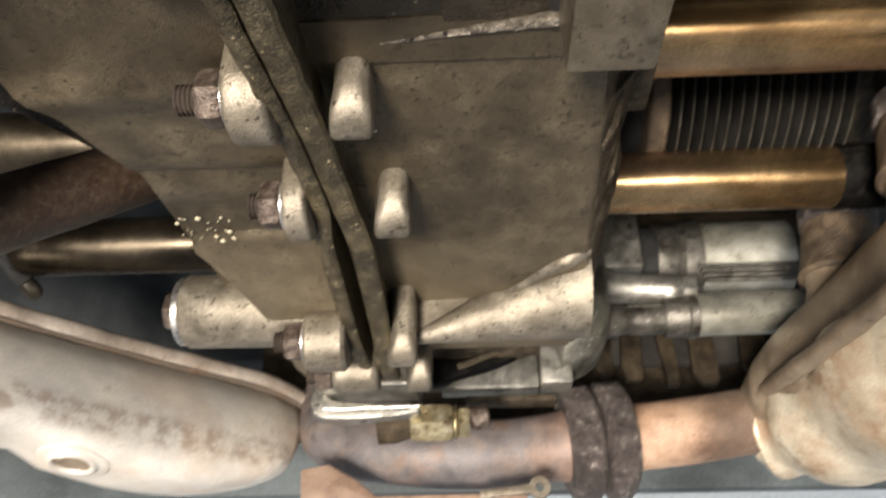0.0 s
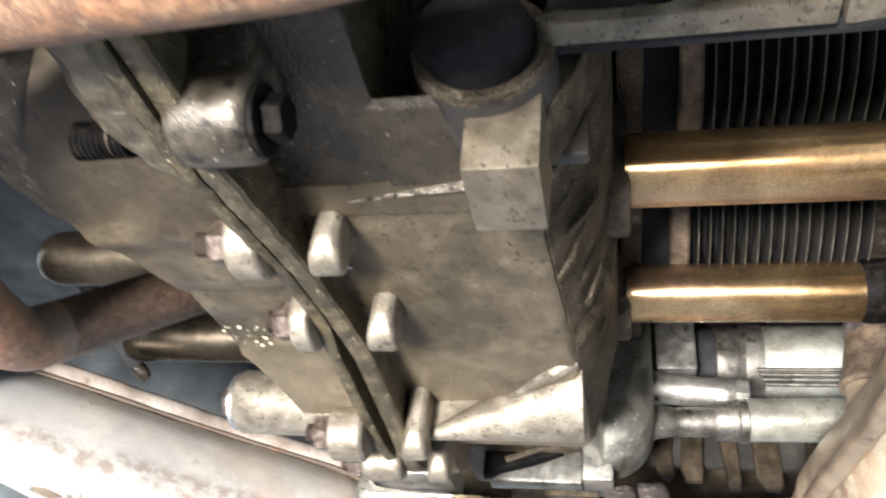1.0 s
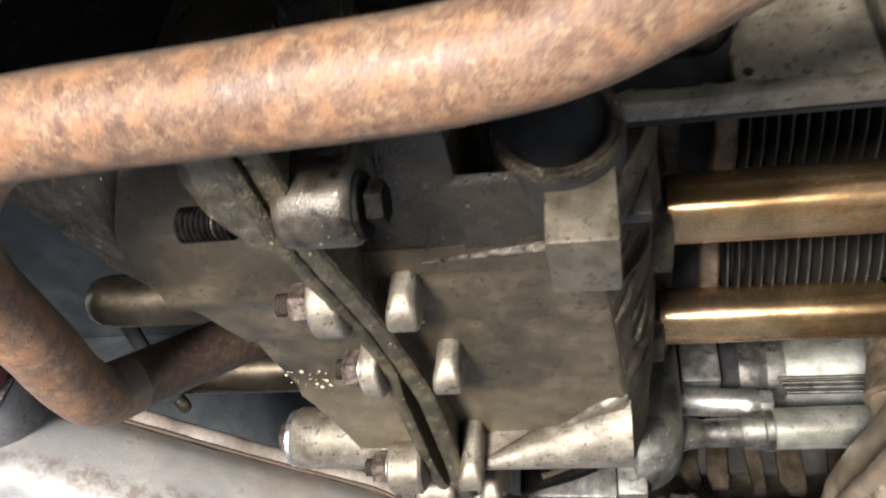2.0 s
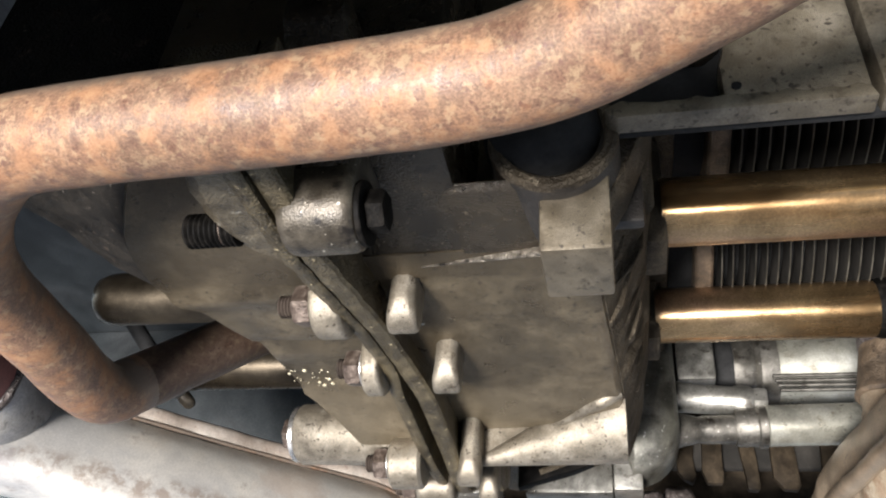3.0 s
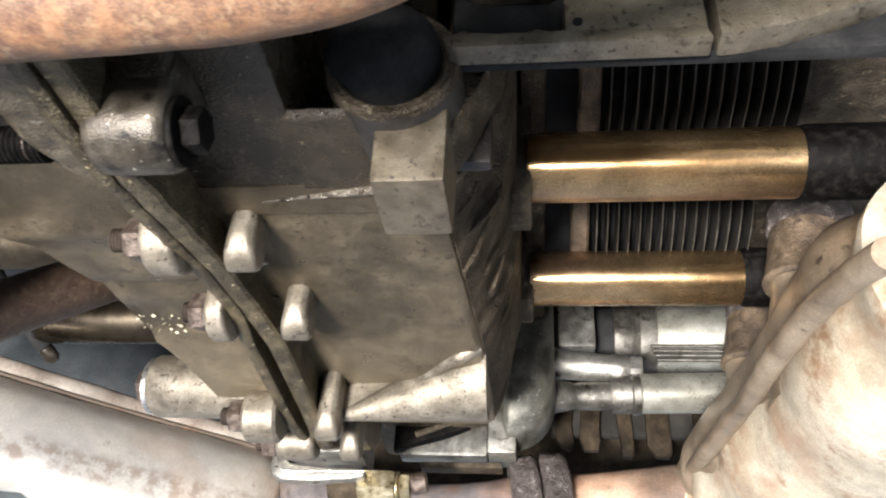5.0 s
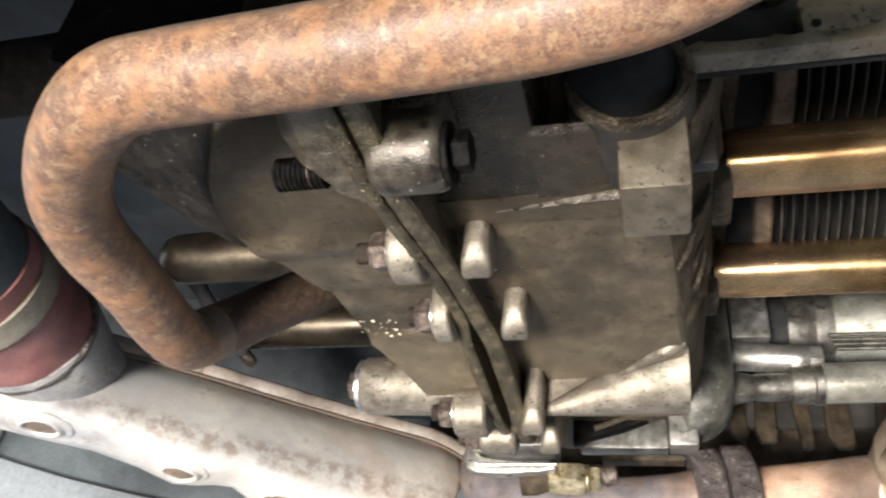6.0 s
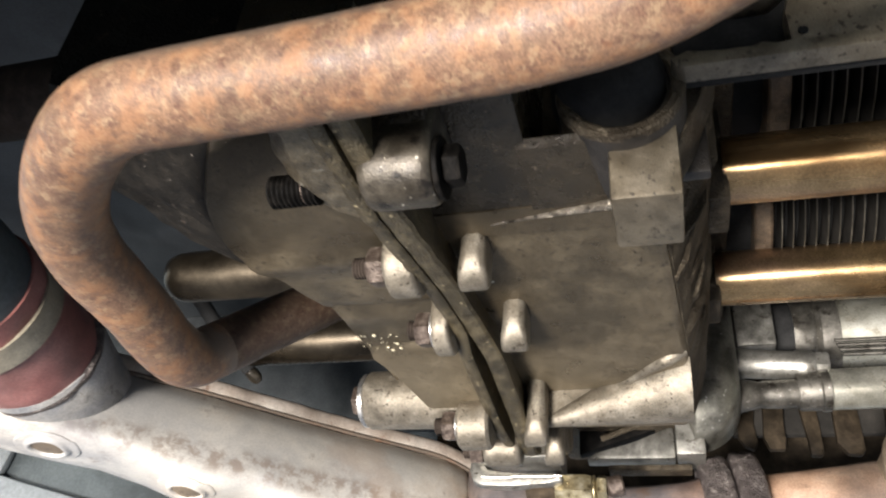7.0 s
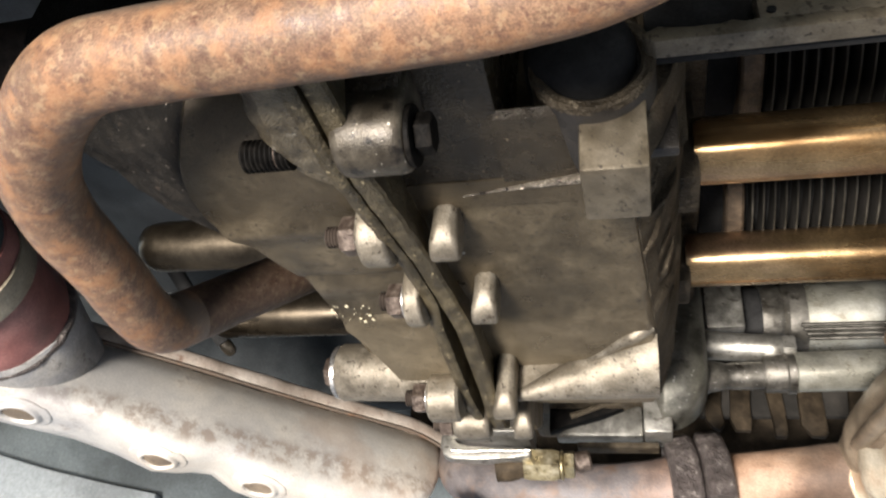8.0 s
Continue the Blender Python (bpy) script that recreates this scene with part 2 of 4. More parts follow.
PALE = material("pale yellowish plated tube", [(0.24, 0.228, 0.178), (0.33, 0.318, 0.26), (0.42, 0.408, 0.35)], 0.34, 0.6, 40, 900, 0.15, spots=(0.14, 0.115, 0.075), spot_scale=90, spot_at=0.64, stain=0.4, stain_scale=30)
DULLALLOY = material("stained dull alloy", [(0.075, 0.068, 0.055), (0.13, 0.12, 0.10), (0.21, 0.195, 0.168)], 0.42, 0.7, 60, 1100, 0.4, spots=(0.03, 0.025, 0.018), spot_scale=110, spot_at=0.60, stain=0.5, stain_scale=45, depth=0.0008, flecks=(0.42, 0.40, 0.36), fleck_scale=380, fleck_at=0.715)
BOLT = material("dark oily steel", [(0.002, 0.0018, 0.0016), (0.004, 0.0036, 0.0031), (0.012, 0.0104, 0.0087)], 0.6, 0.0, 200, 1200, 0.3)
BOLT.node_tree.nodes["Principled BSDF"].inputs["Specular IOR Level"].default_value = 0.04
ZINC = material("bright zinc washer", [(0.42, 0.40, 0.36), (0.66, 0.64, 0.60)], 0.3, 0.95, 160, 900, 0.2)
# Near-black for rubber, and for shade painted into the bracket recess.
NEARBLACK = material("near-black for rubber and shade", [(0.010, 0.010, 0.0098), (0.017, 0.0168, 0.0162), (0.026, 0.0255, 0.0245)], 0.65, 0.0, 60, 700, 0.2)
NEARBLACK.node_tree.nodes["Principled BSDF"].inputs["Specular IOR Level"].default_value = 0.04
GRIME = material("sooty neck steel", [(0.17, 0.175, 0.18), (0.29, 0.285, 0.275), (0.44, 0.41, 0.36)], 0.5, 0.3, 30, 700, 0.25, spots=(0.09, 0.082, 0.075), spot_scale=60, spot_at=0.63, depth=0.0008, stain=0.35, stain_scale=18)
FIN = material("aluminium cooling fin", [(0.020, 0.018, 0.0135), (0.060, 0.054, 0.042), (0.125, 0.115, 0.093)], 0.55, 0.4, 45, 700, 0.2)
MATTDARK = material("matt near-black", [(0.011, 0.0104, 0.0092), (0.019, 0.0175, 0.0153), (0.030, 0.027, 0.023)], 0.9, 0.0, 40, 700, 0.2)
# Both underbody paints are lifted to put haze into their colour.
DARK = material("black underbody paint lifted for haze", [(0.022, 0.0255, 0.0265), (0.042, 0.047, 0.048), (0.068, 0.072, 0.072)], 0.55, 0.0, 12, 400, 0.3, stain=0.5, stain_scale=6)
PANEL = material("grey-green underbody paint lifted for haze", [(0.055, 0.066, 0.068), (0.085, 0.099, 0.101), (0.115, 0.131, 0.133)], 0.55, 0.0, 10, 300, 0.2, stain=0.5, stain_scale=5)
TIN = material("brown engine tinware", [(0.014, 0.0105, 0.0066), (0.031, 0.0228, 0.0140), (0.064, 0.047, 0.029)], 0.6, 0.2, 55, 600, 0.4, stain=0.5, stain_scale=40)
RED = material("faded red hose", [(0.13, 0.045, 0.038), (0.22, 0.085, 0.072), (0.30, 0.145, 0.125)], 0.5, 0.0, 22, 700, 0.25, stain=0.5, stain_scale=14)
CREAM = material("cream hose band", [(0.22, 0.19, 0.135), (0.32, 0.285, 0.21)], 0.45, 0.2, 60, 700, 0.2, stain=0.4, stain_scale=30)
BRASS = material("yellow brass fitting", [(0.24, 0.185, 0.095), (0.37, 0.31, 0.18), (0.48, 0.43, 0.31)], 0.36, 0.85, 120, 900, 0.4, spots=(0.1, 0.075, 0.04), spot_scale=200, spot_at=0.6)
PALEGREY = material("pale grey paint", [(0.185, 0.205, 0.205), (0.24, 0.26, 0.26), (0.29, 0.31, 0.31)], 0.6, 0.0, 12, 300, 0.2, stain=0.4, stain_scale=6)
CONCRETE = material("grey worn concrete", [(0.25, 0.247, 0.238), (0.32, 0.316, 0.305), (0.38, 0.375, 0.36)], 0.8, 0.0, 3, 120, 0.3, spots=(0.19, 0.186, 0.178), spot_scale=6, spot_at=0.66)
PLASTER = material("grey-blue plaster wall", [(0.18, 0.20, 0.205), (0.235, 0.255, 0.26)], 0.85, 0.0, 2, 80, 0.2)


for dull, gloss in ((GREASE, 0.15), (TIN, 0.1), (DARK, 0.15), (PANEL, 0.2), (FLANKSHADE, 0.1), (MATTDARK, 0.03), (NUT, 0.3), (FIN, 0.2), (RUST, 0.3)):
    dull.node_tree.nodes["Principled BSDF"].inputs["Specular IOR Level"].default_value = gloss


def tint_along(name, base, cool, hot, x0, x1):
    """A copy of a surface whose heat scale, or painted shade, turns from one colour to another along the pipe, with a
    ragged border.
    """
    m = base.copy()
    m.name = name
    n, l = m.node_tree.nodes, m.node_tree.links
    bsdf = n["Principled BSDF"]
    old = bsdf.inputs["Base Color"].links[0].from_socket
    geo, sep, rag = n.new("ShaderNodeNewGeometry"), n.new("ShaderNodeSeparateXYZ"), n.new("ShaderNodeTexNoise")
    rag.inputs["Scale"].default_value, rag.inputs["Detail"].default_value = 70, 6
    l.new(geo.outputs["Position"], sep.inputs["Vector"])
    l.new(geo.outputs["Position"], rag.inputs["Vector"])
    add = n.new("ShaderNodeMath")
    add.operation = "MULTIPLY_ADD"
    l.new(rag.outputs["Fac"], add.inputs[0])
    add.inputs[1].default_value = 0.03
    l.new(sep.outputs["X"], add.inputs[2])
    mr = n.new("ShaderNodeMapRange")
    mr.inputs["From Min"].default_value, mr.inputs["From Max"].default_value = x0 + 0.015, x1 + 0.015
    l.new(add.outputs["Value"], mr.inputs["Value"])
    tint = n.new("ShaderNodeMix")
    tint.data_type = "RGBA"
    tint.inputs["A"].default_value, tint.inputs["B"].default_value = (*cool, 1), (*hot, 1)
    l.new(mr.outputs["Result"], tint.inputs["Factor"])
    mul = n.new("ShaderNodeVectorMath")
    mul.operation = "MULTIPLY"
    l.new(old, mul.inputs[0])
    l.new(tint.outputs["Result"], mul.inputs[1])
    l.new(mul.outputs["Vector"], bsdf.inputs["Base Color"])
    return m


BEND = tint_along("grey to orange exhaust scale", GREYPIPE, (1.0, 1.0, 1.0), (1.75, 1.3, 1.0), 0.100, 0.130)
# Bar end: shade put into the rust as a ragged fade along X.
BAREND = tint_along("rusty steel darkened for shade", RUST, (0.85, 0.85, 0.85), (0.30, 0.31, 0.32), -0.099, -0.080)
OUTLET = tint_along("orange to scorched exhaust scale", SALMON, (1.4, 1.36, 1.3), (0.62, 0.62, 0.62), 0.200, 0.222)


def blotched(m, colour, scale, at, window, axis, strength):
    """Adds stains or painted shade of one colour to a surface: ragged noise, gathered in a stretch of one axis with
    soft ends.
    """
    n, l = m.node_tree.nodes, m.node_tree.links
    bsdf = n["Principled BSDF"]
    old = bsdf.inputs["Base Color"].links[0].from_socket
    geo, sep, rag = n.new("ShaderNodeNewGeometry"), n.new("ShaderNodeSeparateXYZ"), n.new("ShaderNodeTexNoise")
    rag.inputs["Scale"].default_value, rag.inputs["Detail"].default_value, rag.inputs["Roughness"].default_value = scale, 9, 0.68
    l.new(geo.outputs["Position"], sep.inputs["Vector"])
    l.new(geo.outputs["Position"], rag.inputs["Vector"])
    fac = n.new("ShaderNodeMapRange")
    fac.interpolation_type = "SMOOTHSTEP"
    fac.inputs["From Min"].default_value, fac.inputs["From Max"].default_value = at - 0.09, at + 0.09
    fac.inputs["To Max"].default_value = strength
    l.new(rag.outputs["Fac"], fac.inputs["Value"])
    out = fac.outputs["Result"]
    lo0, lo1, hi0, hi1 = window
    for a, b in ((lo0, lo1), (hi1, hi0)):
        end = n.new("ShaderNodeMapRange")
        end.interpolation_type = "SMOOTHSTEP"
        end.inputs["From Min"].default_value, end.inputs["From Max"].default_value = a, b
        l.new(sep.outputs[axis], end.inputs["Value"])
        mul = n.new("ShaderNodeMath")
        mul.operation = "MULTIPLY"
        l.new(out, mul.inputs[0])
        l.new(end.outputs["Result"], mul.inputs[1])
        out = mul.outputs["Value"]
    mix = n.new("ShaderNodeMix")
    mix.data_type = "RGBA"
    l.new(out, mix.inputs["Factor"])
    l.new(old, mix.inputs["A"])
    mix.inputs["B"].default_value = (*colour, 1)
    l.new(mix.outputs["Result"], bsdf.inputs["Base Color"])


blotched(RUST, (0.235, 0.108, 0.045), 95, 0.54, (-1.0, -0.9, 1.0, 1.1), "X", 0.45)
# Upper side of the bar: shade painted into the rust, as a ragged dark band.
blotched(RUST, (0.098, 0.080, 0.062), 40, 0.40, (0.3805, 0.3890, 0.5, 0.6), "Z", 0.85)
blotched(SHELL, (0.24, 0.17, 0.125), 95, 0.51, (0.386, 0.396, 0.404, 0.414), "Z", 0.65)
# Forward end of the case: the bar's shadow painted into the alloy colour.
blotched(CASE, (0.048, 0.036, 0.021), 34, 0.42, (0.0, 0.1, 0.238, 0.262), "Y", 0.6)
blotched(CASE, (0.165, 0.134, 0.086), 30, 0.40, (0.335, 0.372, 0.6, 0.7), "Y", 0.45)
blotched(SHELL, (0.27, 0.275, 0.285), 26, 0.47, (-0.60, -0.50, -0.245, -0.195), "X", 0.6)
blotched(SHELL, (0.42, 0.29, 0.20), 17, 0.54, (-0.17, -0.12, 0.0, 0.1), "X", 0.4)
blotched(BEND, (0.26, 0.16, 0.105), 30, 0.55, (-0.2, -0.1, 0.2, 0.3), "X", 0.4)
blotched(TAN, (0.36, 0.22, 0.13), 24, 0.53, (0.2, 0.22, 0.262, 0.285), "X", 0.6)

gold = GOLD.node_tree.nodes
along = gold.new("ShaderNodeTangent")
along.direction_type, along.axis = "RADIAL", "X"
GOLD.node_tree.links.new(along.outputs["Tangent"], gold["Principled BSDF"].inputs["Tangent"])
gold["Principled BSDF"].inputs["Anisotropic"].default_value = 0.8
gold["Principled BSDF"].inputs["Anisotropic Rotation"].default_value = 0.25

# ---- building helpers ----
def thing(name, at, label, category, group="", kind=""):
    """An Empty at a thing's base, that carries its tags."""
    return tagged(new(name, None), label, category, group, kind) if at is None else placed(tagged(new(name, None), label, category, group, kind), at)


def placed(ob, at):
    ob.location = at
    ob.empty_display_size = 0.02
    return ob


def part(name, bm, mat, parent=None, label="", smooth=40):
    """Links a bmesh, whose points are in the world, as one mesh object under its thing or part."""
    bmesh.ops.remove_doubles(bm, verts=bm.verts, dist=1e-6)
    bmesh.ops.recalc_face_normals(bm, faces=bm.faces)
    off = Vector((0, 0, 0))
    up = parent
    while up is not None:
        off += up.location
        up = up.parent
    if parent is None:
        centre = sum((v.co for v in bm.verts), Vector()) / len(bm.verts)
        off = Vector((centre.x, centre.y, min(v.co.z for v in bm.verts)))
    bmesh.ops.translate(bm, verts=bm.verts, vec=-off)
    me = bpy.data.meshes.new(name)
    bm.to_mesh(me)
    bm.free()
    if smooth:
        me.polygons.foreach_set("use_smooth", [True] * len(me.polygons))
        me.set_sharp_from_angle(angle=radians(smooth))
    me.materials.append(mat)
    ob = new(name, me)
    if parent is None:
        ob.location = off
    else:
        ob.parent = parent
    if label:
        ob["label"] = label
    return ob


def frame_of(d):
    d = Vector(d).normalized()
    u = d.cross(Vector((0, 0, 1)))
    if u.length < 1e-4:
        u = Vector((1, 0, 0))
    u.normalize()
    return d, u, d.cross(u)


def ring(bm, c, u, v, ru, rv, seg, turn=0.0):
    return [bm.verts.new(Vector(c) + u * (ru * math.cos(2 * math.pi * k / seg + turn)) + v * (rv * math.sin(2 * math.pi * k / seg + turn))) for k in range(seg)]


def skin(bm, rings, caps=(True, True), closed=True):
    n = len(rings[0])
    for a, b in zip(rings, rings[1:]):
        for k in range(n if closed else n - 1):
            bm.faces.new((a[k], a[(k + 1) % n], b[(k + 1) % n], b[k]))
    if caps[0]:
        bm.faces.new(rings[0])
    if caps[1]:
        bm.faces.new(rings[-1][::-1])


def lathe(p0, p1, profile, seg=32, bm=None, caps=(True, True), turn=0.0, wobble=0.0):
    """A turned solid along p0-p1: profile of (share of the length, radius)."""
    bm = bm or bmesh.new()
    p0, p1 = Vector(p0), Vector(p1)
    d, u, v = frame_of(p1 - p0)
    rings = []
    for s, r in profile:
        c = p0 + (p1 - p0) * s
        rr = ring(bm, c, u, v, r, r, seg, turn)
        if wobble:
            for w in rr:
                w.co += (w.co - c) * (wobble * noise.noise(w.co * 90))
        rings.append(rr)
    skin(bm, rings, caps)
    return bm


def rod(p0, p1, r, seg=24, edge=None, bm=None):
    edge = min(r * 0.2, 0.002) if edge is None else edge
    ln = (Vector(p1) - Vector(p0)).length
    e = min(edge / ln, 0.4)
    return lathe(p0, p1, [(0, r - edge), (e, r), (1 - e, r), (1, r - edge)], seg, bm)


def hexagon(p0, p1, flats, bm=None, turn=0.3):
    """A hexagon nut or head with chamfered corners."""
    r = flats / math.sqrt(3)
    return lathe(p0, p1, [(0, r * 0.9), (0.16, r), (0.84, r), (1, r * 0.9)], 6, bm, turn=turn)


def thread(p0, p1, r, pitch=0.00125, seg=18):
    ln = (Vector(p1) - Vector(p0)).length
    n = max(2, int(ln / pitch))
    prof = [(0, r * 0.7)]
    for k in range(n):
        prof += [((k + 0.15) / n, r * 0.86), ((k + 0.55) / n, r), ((k + 0.75) / n, r)]
    prof += [(1, r * 0.8)]
    return lathe(p0, p1, prof, seg)


def curve_points(points, per=8):
    """A smooth line through the points."""
    pts = [Vector(p) for p in points]
    ext = [pts[0] * 2 - pts[1]] + pts + [pts[-1] * 2 - pts[-2]]
    out = []
    for i in range(1, len(ext) - 2):
        a, b, c, d = ext[i - 1:i + 3]
        for k in range(per):
            t = k / per
            out.append(0.5 * ((2 * b) + (c - a) * t + (2 * a - 5 * b + 4 * c - d) * t * t + (3 * b - a - 3 * c + d) * t ** 3))
    return out + [pts[-1]]


def sweep(points, radius, seg=28, per=8, bm=None, caps=(True, True), wobble=0.0, flat=1.0):
    """A tube along a smooth line. radius: a number or a function of the share of the way; flat: height over width."""
    bm = bm or bmesh.new()
    line = curve_points(points, per)
    rings, u = [], None
    for i, c in enumerate(line):
        d = (line[min(i + 1, len(line) - 1)] - line[max(i - 1, 0)]).normalized()
        if u is None:
            _, u, v = frame_of(d)
        else:
            u = (u - d * u.dot(d)).normalized()
        v = d.cross(u)
        r = radius(i / (len(line) - 1)) if callable(radius) else radius
        rr = ring(bm, c, u, v, r, r * flat, seg)
        if wobble:
            for w in rr:
                w.co += (w.co - c).normalized() * wobble * noise.noise(w.co * 70)
        rings.append(rr)
    skin(bm, rings, caps)
    return bm


def block(lo, hi, bevel=0.002, bm=None, segments=2):
    bm = bm or bmesh.new()
    made = bmesh.ops.create_cube(bm, size=1)["verts"]
    lo, hi = Vector(lo), Vector(hi)
    for v in made:
        v.co = Vector((lo[k] + (v.co[k] + 0.5) * (hi[k] - lo[k]) for k in range(3)))
    if bevel:
        edges = list({e for v in made for e in v.link_edges})
        bmesh.ops.bevel(bm, geom=edges, offset=bevel, segments=segments, affect="EDGES", profile=0.6)
    return bm


def prism(poly, axis, a, b, bevel=0.0015, bm=None):
    """A polygon of two coordinates, drawn out along an axis from a to b."""
    bm = bm or bmesh.new()
    put = {"x": lambda p, h: (h, p[0], p[1]), "y": lambda p, h: (p[0], h, p[1]), "z": lambda p, h: (p[0], p[1], h)}[axis]
    r0 = [bm.verts.new(put(p, a)) for p in poly]
    r1 = [bm.verts.new(put(p, b)) for p in poly]
    skin(bm, [r0, r1])
    if bevel:
        bmesh.ops.recalc_face_normals(bm, faces=bm.faces)
        edges = list({e for v in r0 + r1 for e in v.link_edges})
        bmesh.ops.bevel(bm, geom=edges, offset=bevel, segments=2, affect="EDGES", profile=0.6)
    return bm


def loft(sections, closed=True, caps=(True, True), bm=None):
    bm = bm or bmesh.new()
    rings = [[bm.verts.new(p) for p in s] for s in sections]
    skin(bm, rings, caps, closed)
    return bm


def lerp_table(table, y):
    """A straight line from entry to entry of (place, value)."""
    if y <= table[0][0]:
        return table[0][1]
    for (a, va), (b, vb) in zip(table, table[1:]):
        if y <= b:
            return va + (vb - va) * (y - a) / (b - a)
    return table[-1][1]


# ---- setting ----
bm = bmesh.new()
bmesh.ops.create_grid(bm, x_segments=8, y_segments=8, size=60)
bmesh.ops.translate(bm, verts=bm.verts, vec=(0, 0, -1.28))
tagged(part("ground", bm, CONCRETE, smooth=0), "worn grey concrete ground under the raised car", "ground", kind="structure")

wall = block((-4.5, 3.2, -1.28), (4.5, 3.3, 1.9), 0.0)
tagged(part("wall_north", wall, PLASTER, smooth=0), "plain grey-blue plaster wall beyond the car", "wall", kind="structure")

underbody = thing("underbody", (0, 0.3, 0.70), "black painted underbody of the raised car", "car underbody", kind="structure")
part("floor_pan", block((-0.80, -1.6, 0.70), (0.90, 1.05, 0.74), 0.004), DARK, underbody)
part("rear_panel", block((-0.78, 0.82, 0.43), (0.90, 0.84, 0.70), 0.006), PANEL, underbody)
# Added block that keeps the lamp off the bar's top and the case front.
cover = prism([(-1.2, 0.40), (0.02, 0.391), (0.074, 0.358), (0.081, 0.362), (0.081, 0.70), (-1.2, 0.70)], "x", -0.76, 0.125, 0.004)
for v in cover.verts:
    if v.co.z < 0.45:
        v.co.z += 0.06 * (max(v.co.x, -0.36) - 0.02)
part("lamp_blocker", cover, DARK, underbody)
# Added pale slab, stands in for the bright floor and wall beyond.
part("pale_slab", prism([(-0.78, 0.528), (-0.66, 0.497), (-0.57, 0.477), (-0.48, 0.461), (-0.42, 0.452), (-0.42, 0.43), (-0.78, 0.43)], "y", 0.805, 0.818, 0.004), PALEGREY, underbody, "pale slab for the bright background")
part("pale_strut", prism([(-0.727, 0.510), (-0.712, 0.556), (-0.690, 0.554), (-0.698, 0.508)], "y", 0.808, 0.818, 0.003), PALEGREY, underbody)
# Added dark sheet that blacks out the lit upper rear panel.
part("dark_backing", block((-0.78, 0.78, 0.545), (0.0, 0.80, 0.70), 0.006), DARK, underbody)
part("side_panel", block((-0.80, -1.6, 0.61), (-0.77, 1.0, 0.70), 0.006), PANEL, underbody)
part("side_panel", block((0.87, -1.6, 0.52), (0.90, 1.0, 0.70), 0.006), PANEL, underbody)
for y0 in (0.06, -0.2):
    part("cross_rib", block((-0.6, y0, 0.66), (0.7, y0 + 0.05, 0.70), 0.008), DARK, underbody)

# ---- crankcase ----
SEAM = 0.0225
BELLY = 0.412
case = thing("engine_crankcase", (SEAM, 0.30, BELLY), "oily grey-brown cast alloy engine crankcase with a bolted centre seam", "engine case")


def belly_z(x, y):
    """The belly's height: nearly flat, with a shallow round swelling and cast unevenness."""
    z = BELLY - 0.004 * math.exp(-(((x - 0.085) / 0.03) ** 2 + ((y - 0.37) / 0.035) ** 2))
    if y < 0.252:
        z -= 0.0012
    if x < 0.008:
        reach = min(1.0, (0.008 - x) / 0.02)
        z -= reach * (0.0045 * math.exp(-((y - 0.259) / 0.008) ** 2) + 0.0030 * math.exp(-((y - 0.313) / 0.008) ** 2))
    return z + 0.0006 * noise.noise(Vector((x, y, 0)) * 40)


right_edge = [(0.20, 0.108), (0.27, 0.111), (0.36, 0.117), (0.42, 0.119)]
sections, wall = [], []
ys = [0.236, 0.2395, 0.2435, 0.2475, 0.2515, 0.2525] + [0.256 + 0.004 * k for k in range(49)]
for y in ys:
    xr = lerp_table(right_edge, y)
    row = [(SEAM + 0.001, y, 0.60)]
    for k in range(45):
        x = SEAM + 0.001 + (xr - SEAM - 0.001) * k / 44
        row.append((x, y, belly_z(x, y)))
    row += [(xr + 0.002, y, BELLY + 0.001), (xr + 0.003, y, BELLY + 0.006), (xr + 0.003, y, 0.60)]
    sections.append(row)
    zig = 0.0065 * noise.noise(Vector((0, y * 95, 3)))
    wall.append([(xr - 0.004, y, 0.60), (xr - 0.001, y, BELLY + 0.003), (xr + 0.003, y, BELLY + 0.003), (xr + 0.007 + 0.5 * zig, y, BELLY + 0.012), (xr + 0.010 + zig, y, BELLY + 0.022), (0.131 + zig, y, 0.450), (0.136, y, 0.475), (0.138, y, 0.60)])
part("side_wall", loft(wall), GREASE, case, "brown grease-caked side wall")
part("right_half", loft(sections), CASE, case)

left_edge = [(0.180, -0.036), (0.190, -0.042), (0.217, -0.055), (0.232, -0.0595), (0.246, -0.0600), (0.258, -0.055), (0.286, -0.045), (0.303, -0.036), (0.33, -0.034), (0.37, -0.031), (0.42, -0.028)]
flank_out = [(0.15, 0.075), (0.200, 0.090), (0.240, 0.085), (0.262, 0.078), (0.276, 0.074), (0.287, 0.062), (0.298, 0.046), (0.308, 0.028), (0.318, 0.012), (0.33, 0.004), (0.42, 0.002)]
flank_up = [(0.15, 0.060), (0.235, 0.044), (0.262, 0.040), (0.280, 0.033), (0.297, 0.022), (0.316, 0.011), (0.33, 0.010), (0.42, 0.010)]
NOSE = 0.036


def nose(y):
    """The left half's forward end curls up to the joint with the gearbox."""
    d = max(0.0, min(0.0345, 0.221 - y))
    return NOSE - math.sqrt(NOSE * NOSE - d * d)


sections, flank = [], []
for y in [0.1855 + 0.0022 * k for k in range(18)] + [0.2255 + 0.0045 * k for k in range(44)]:
    xl, up = lerp_table(left_edge, y), nose(y)
    row = [(SEAM - 0.001, y, 0.60)]
    for k in range(12):
        x = SEAM - 0.001 + (xl - SEAM + 0.001) * k / 11
        row.append((x, y, belly_z(x, y) + up + (0.0 if y < 0.30 else 0.003)))
    row += [(xl - 0.0015, y, BELLY + up + 0.002), (xl - 0.002, y, BELLY + up + 0.006), (xl - 0.002, y, 0.60)]
    sections.append(row)
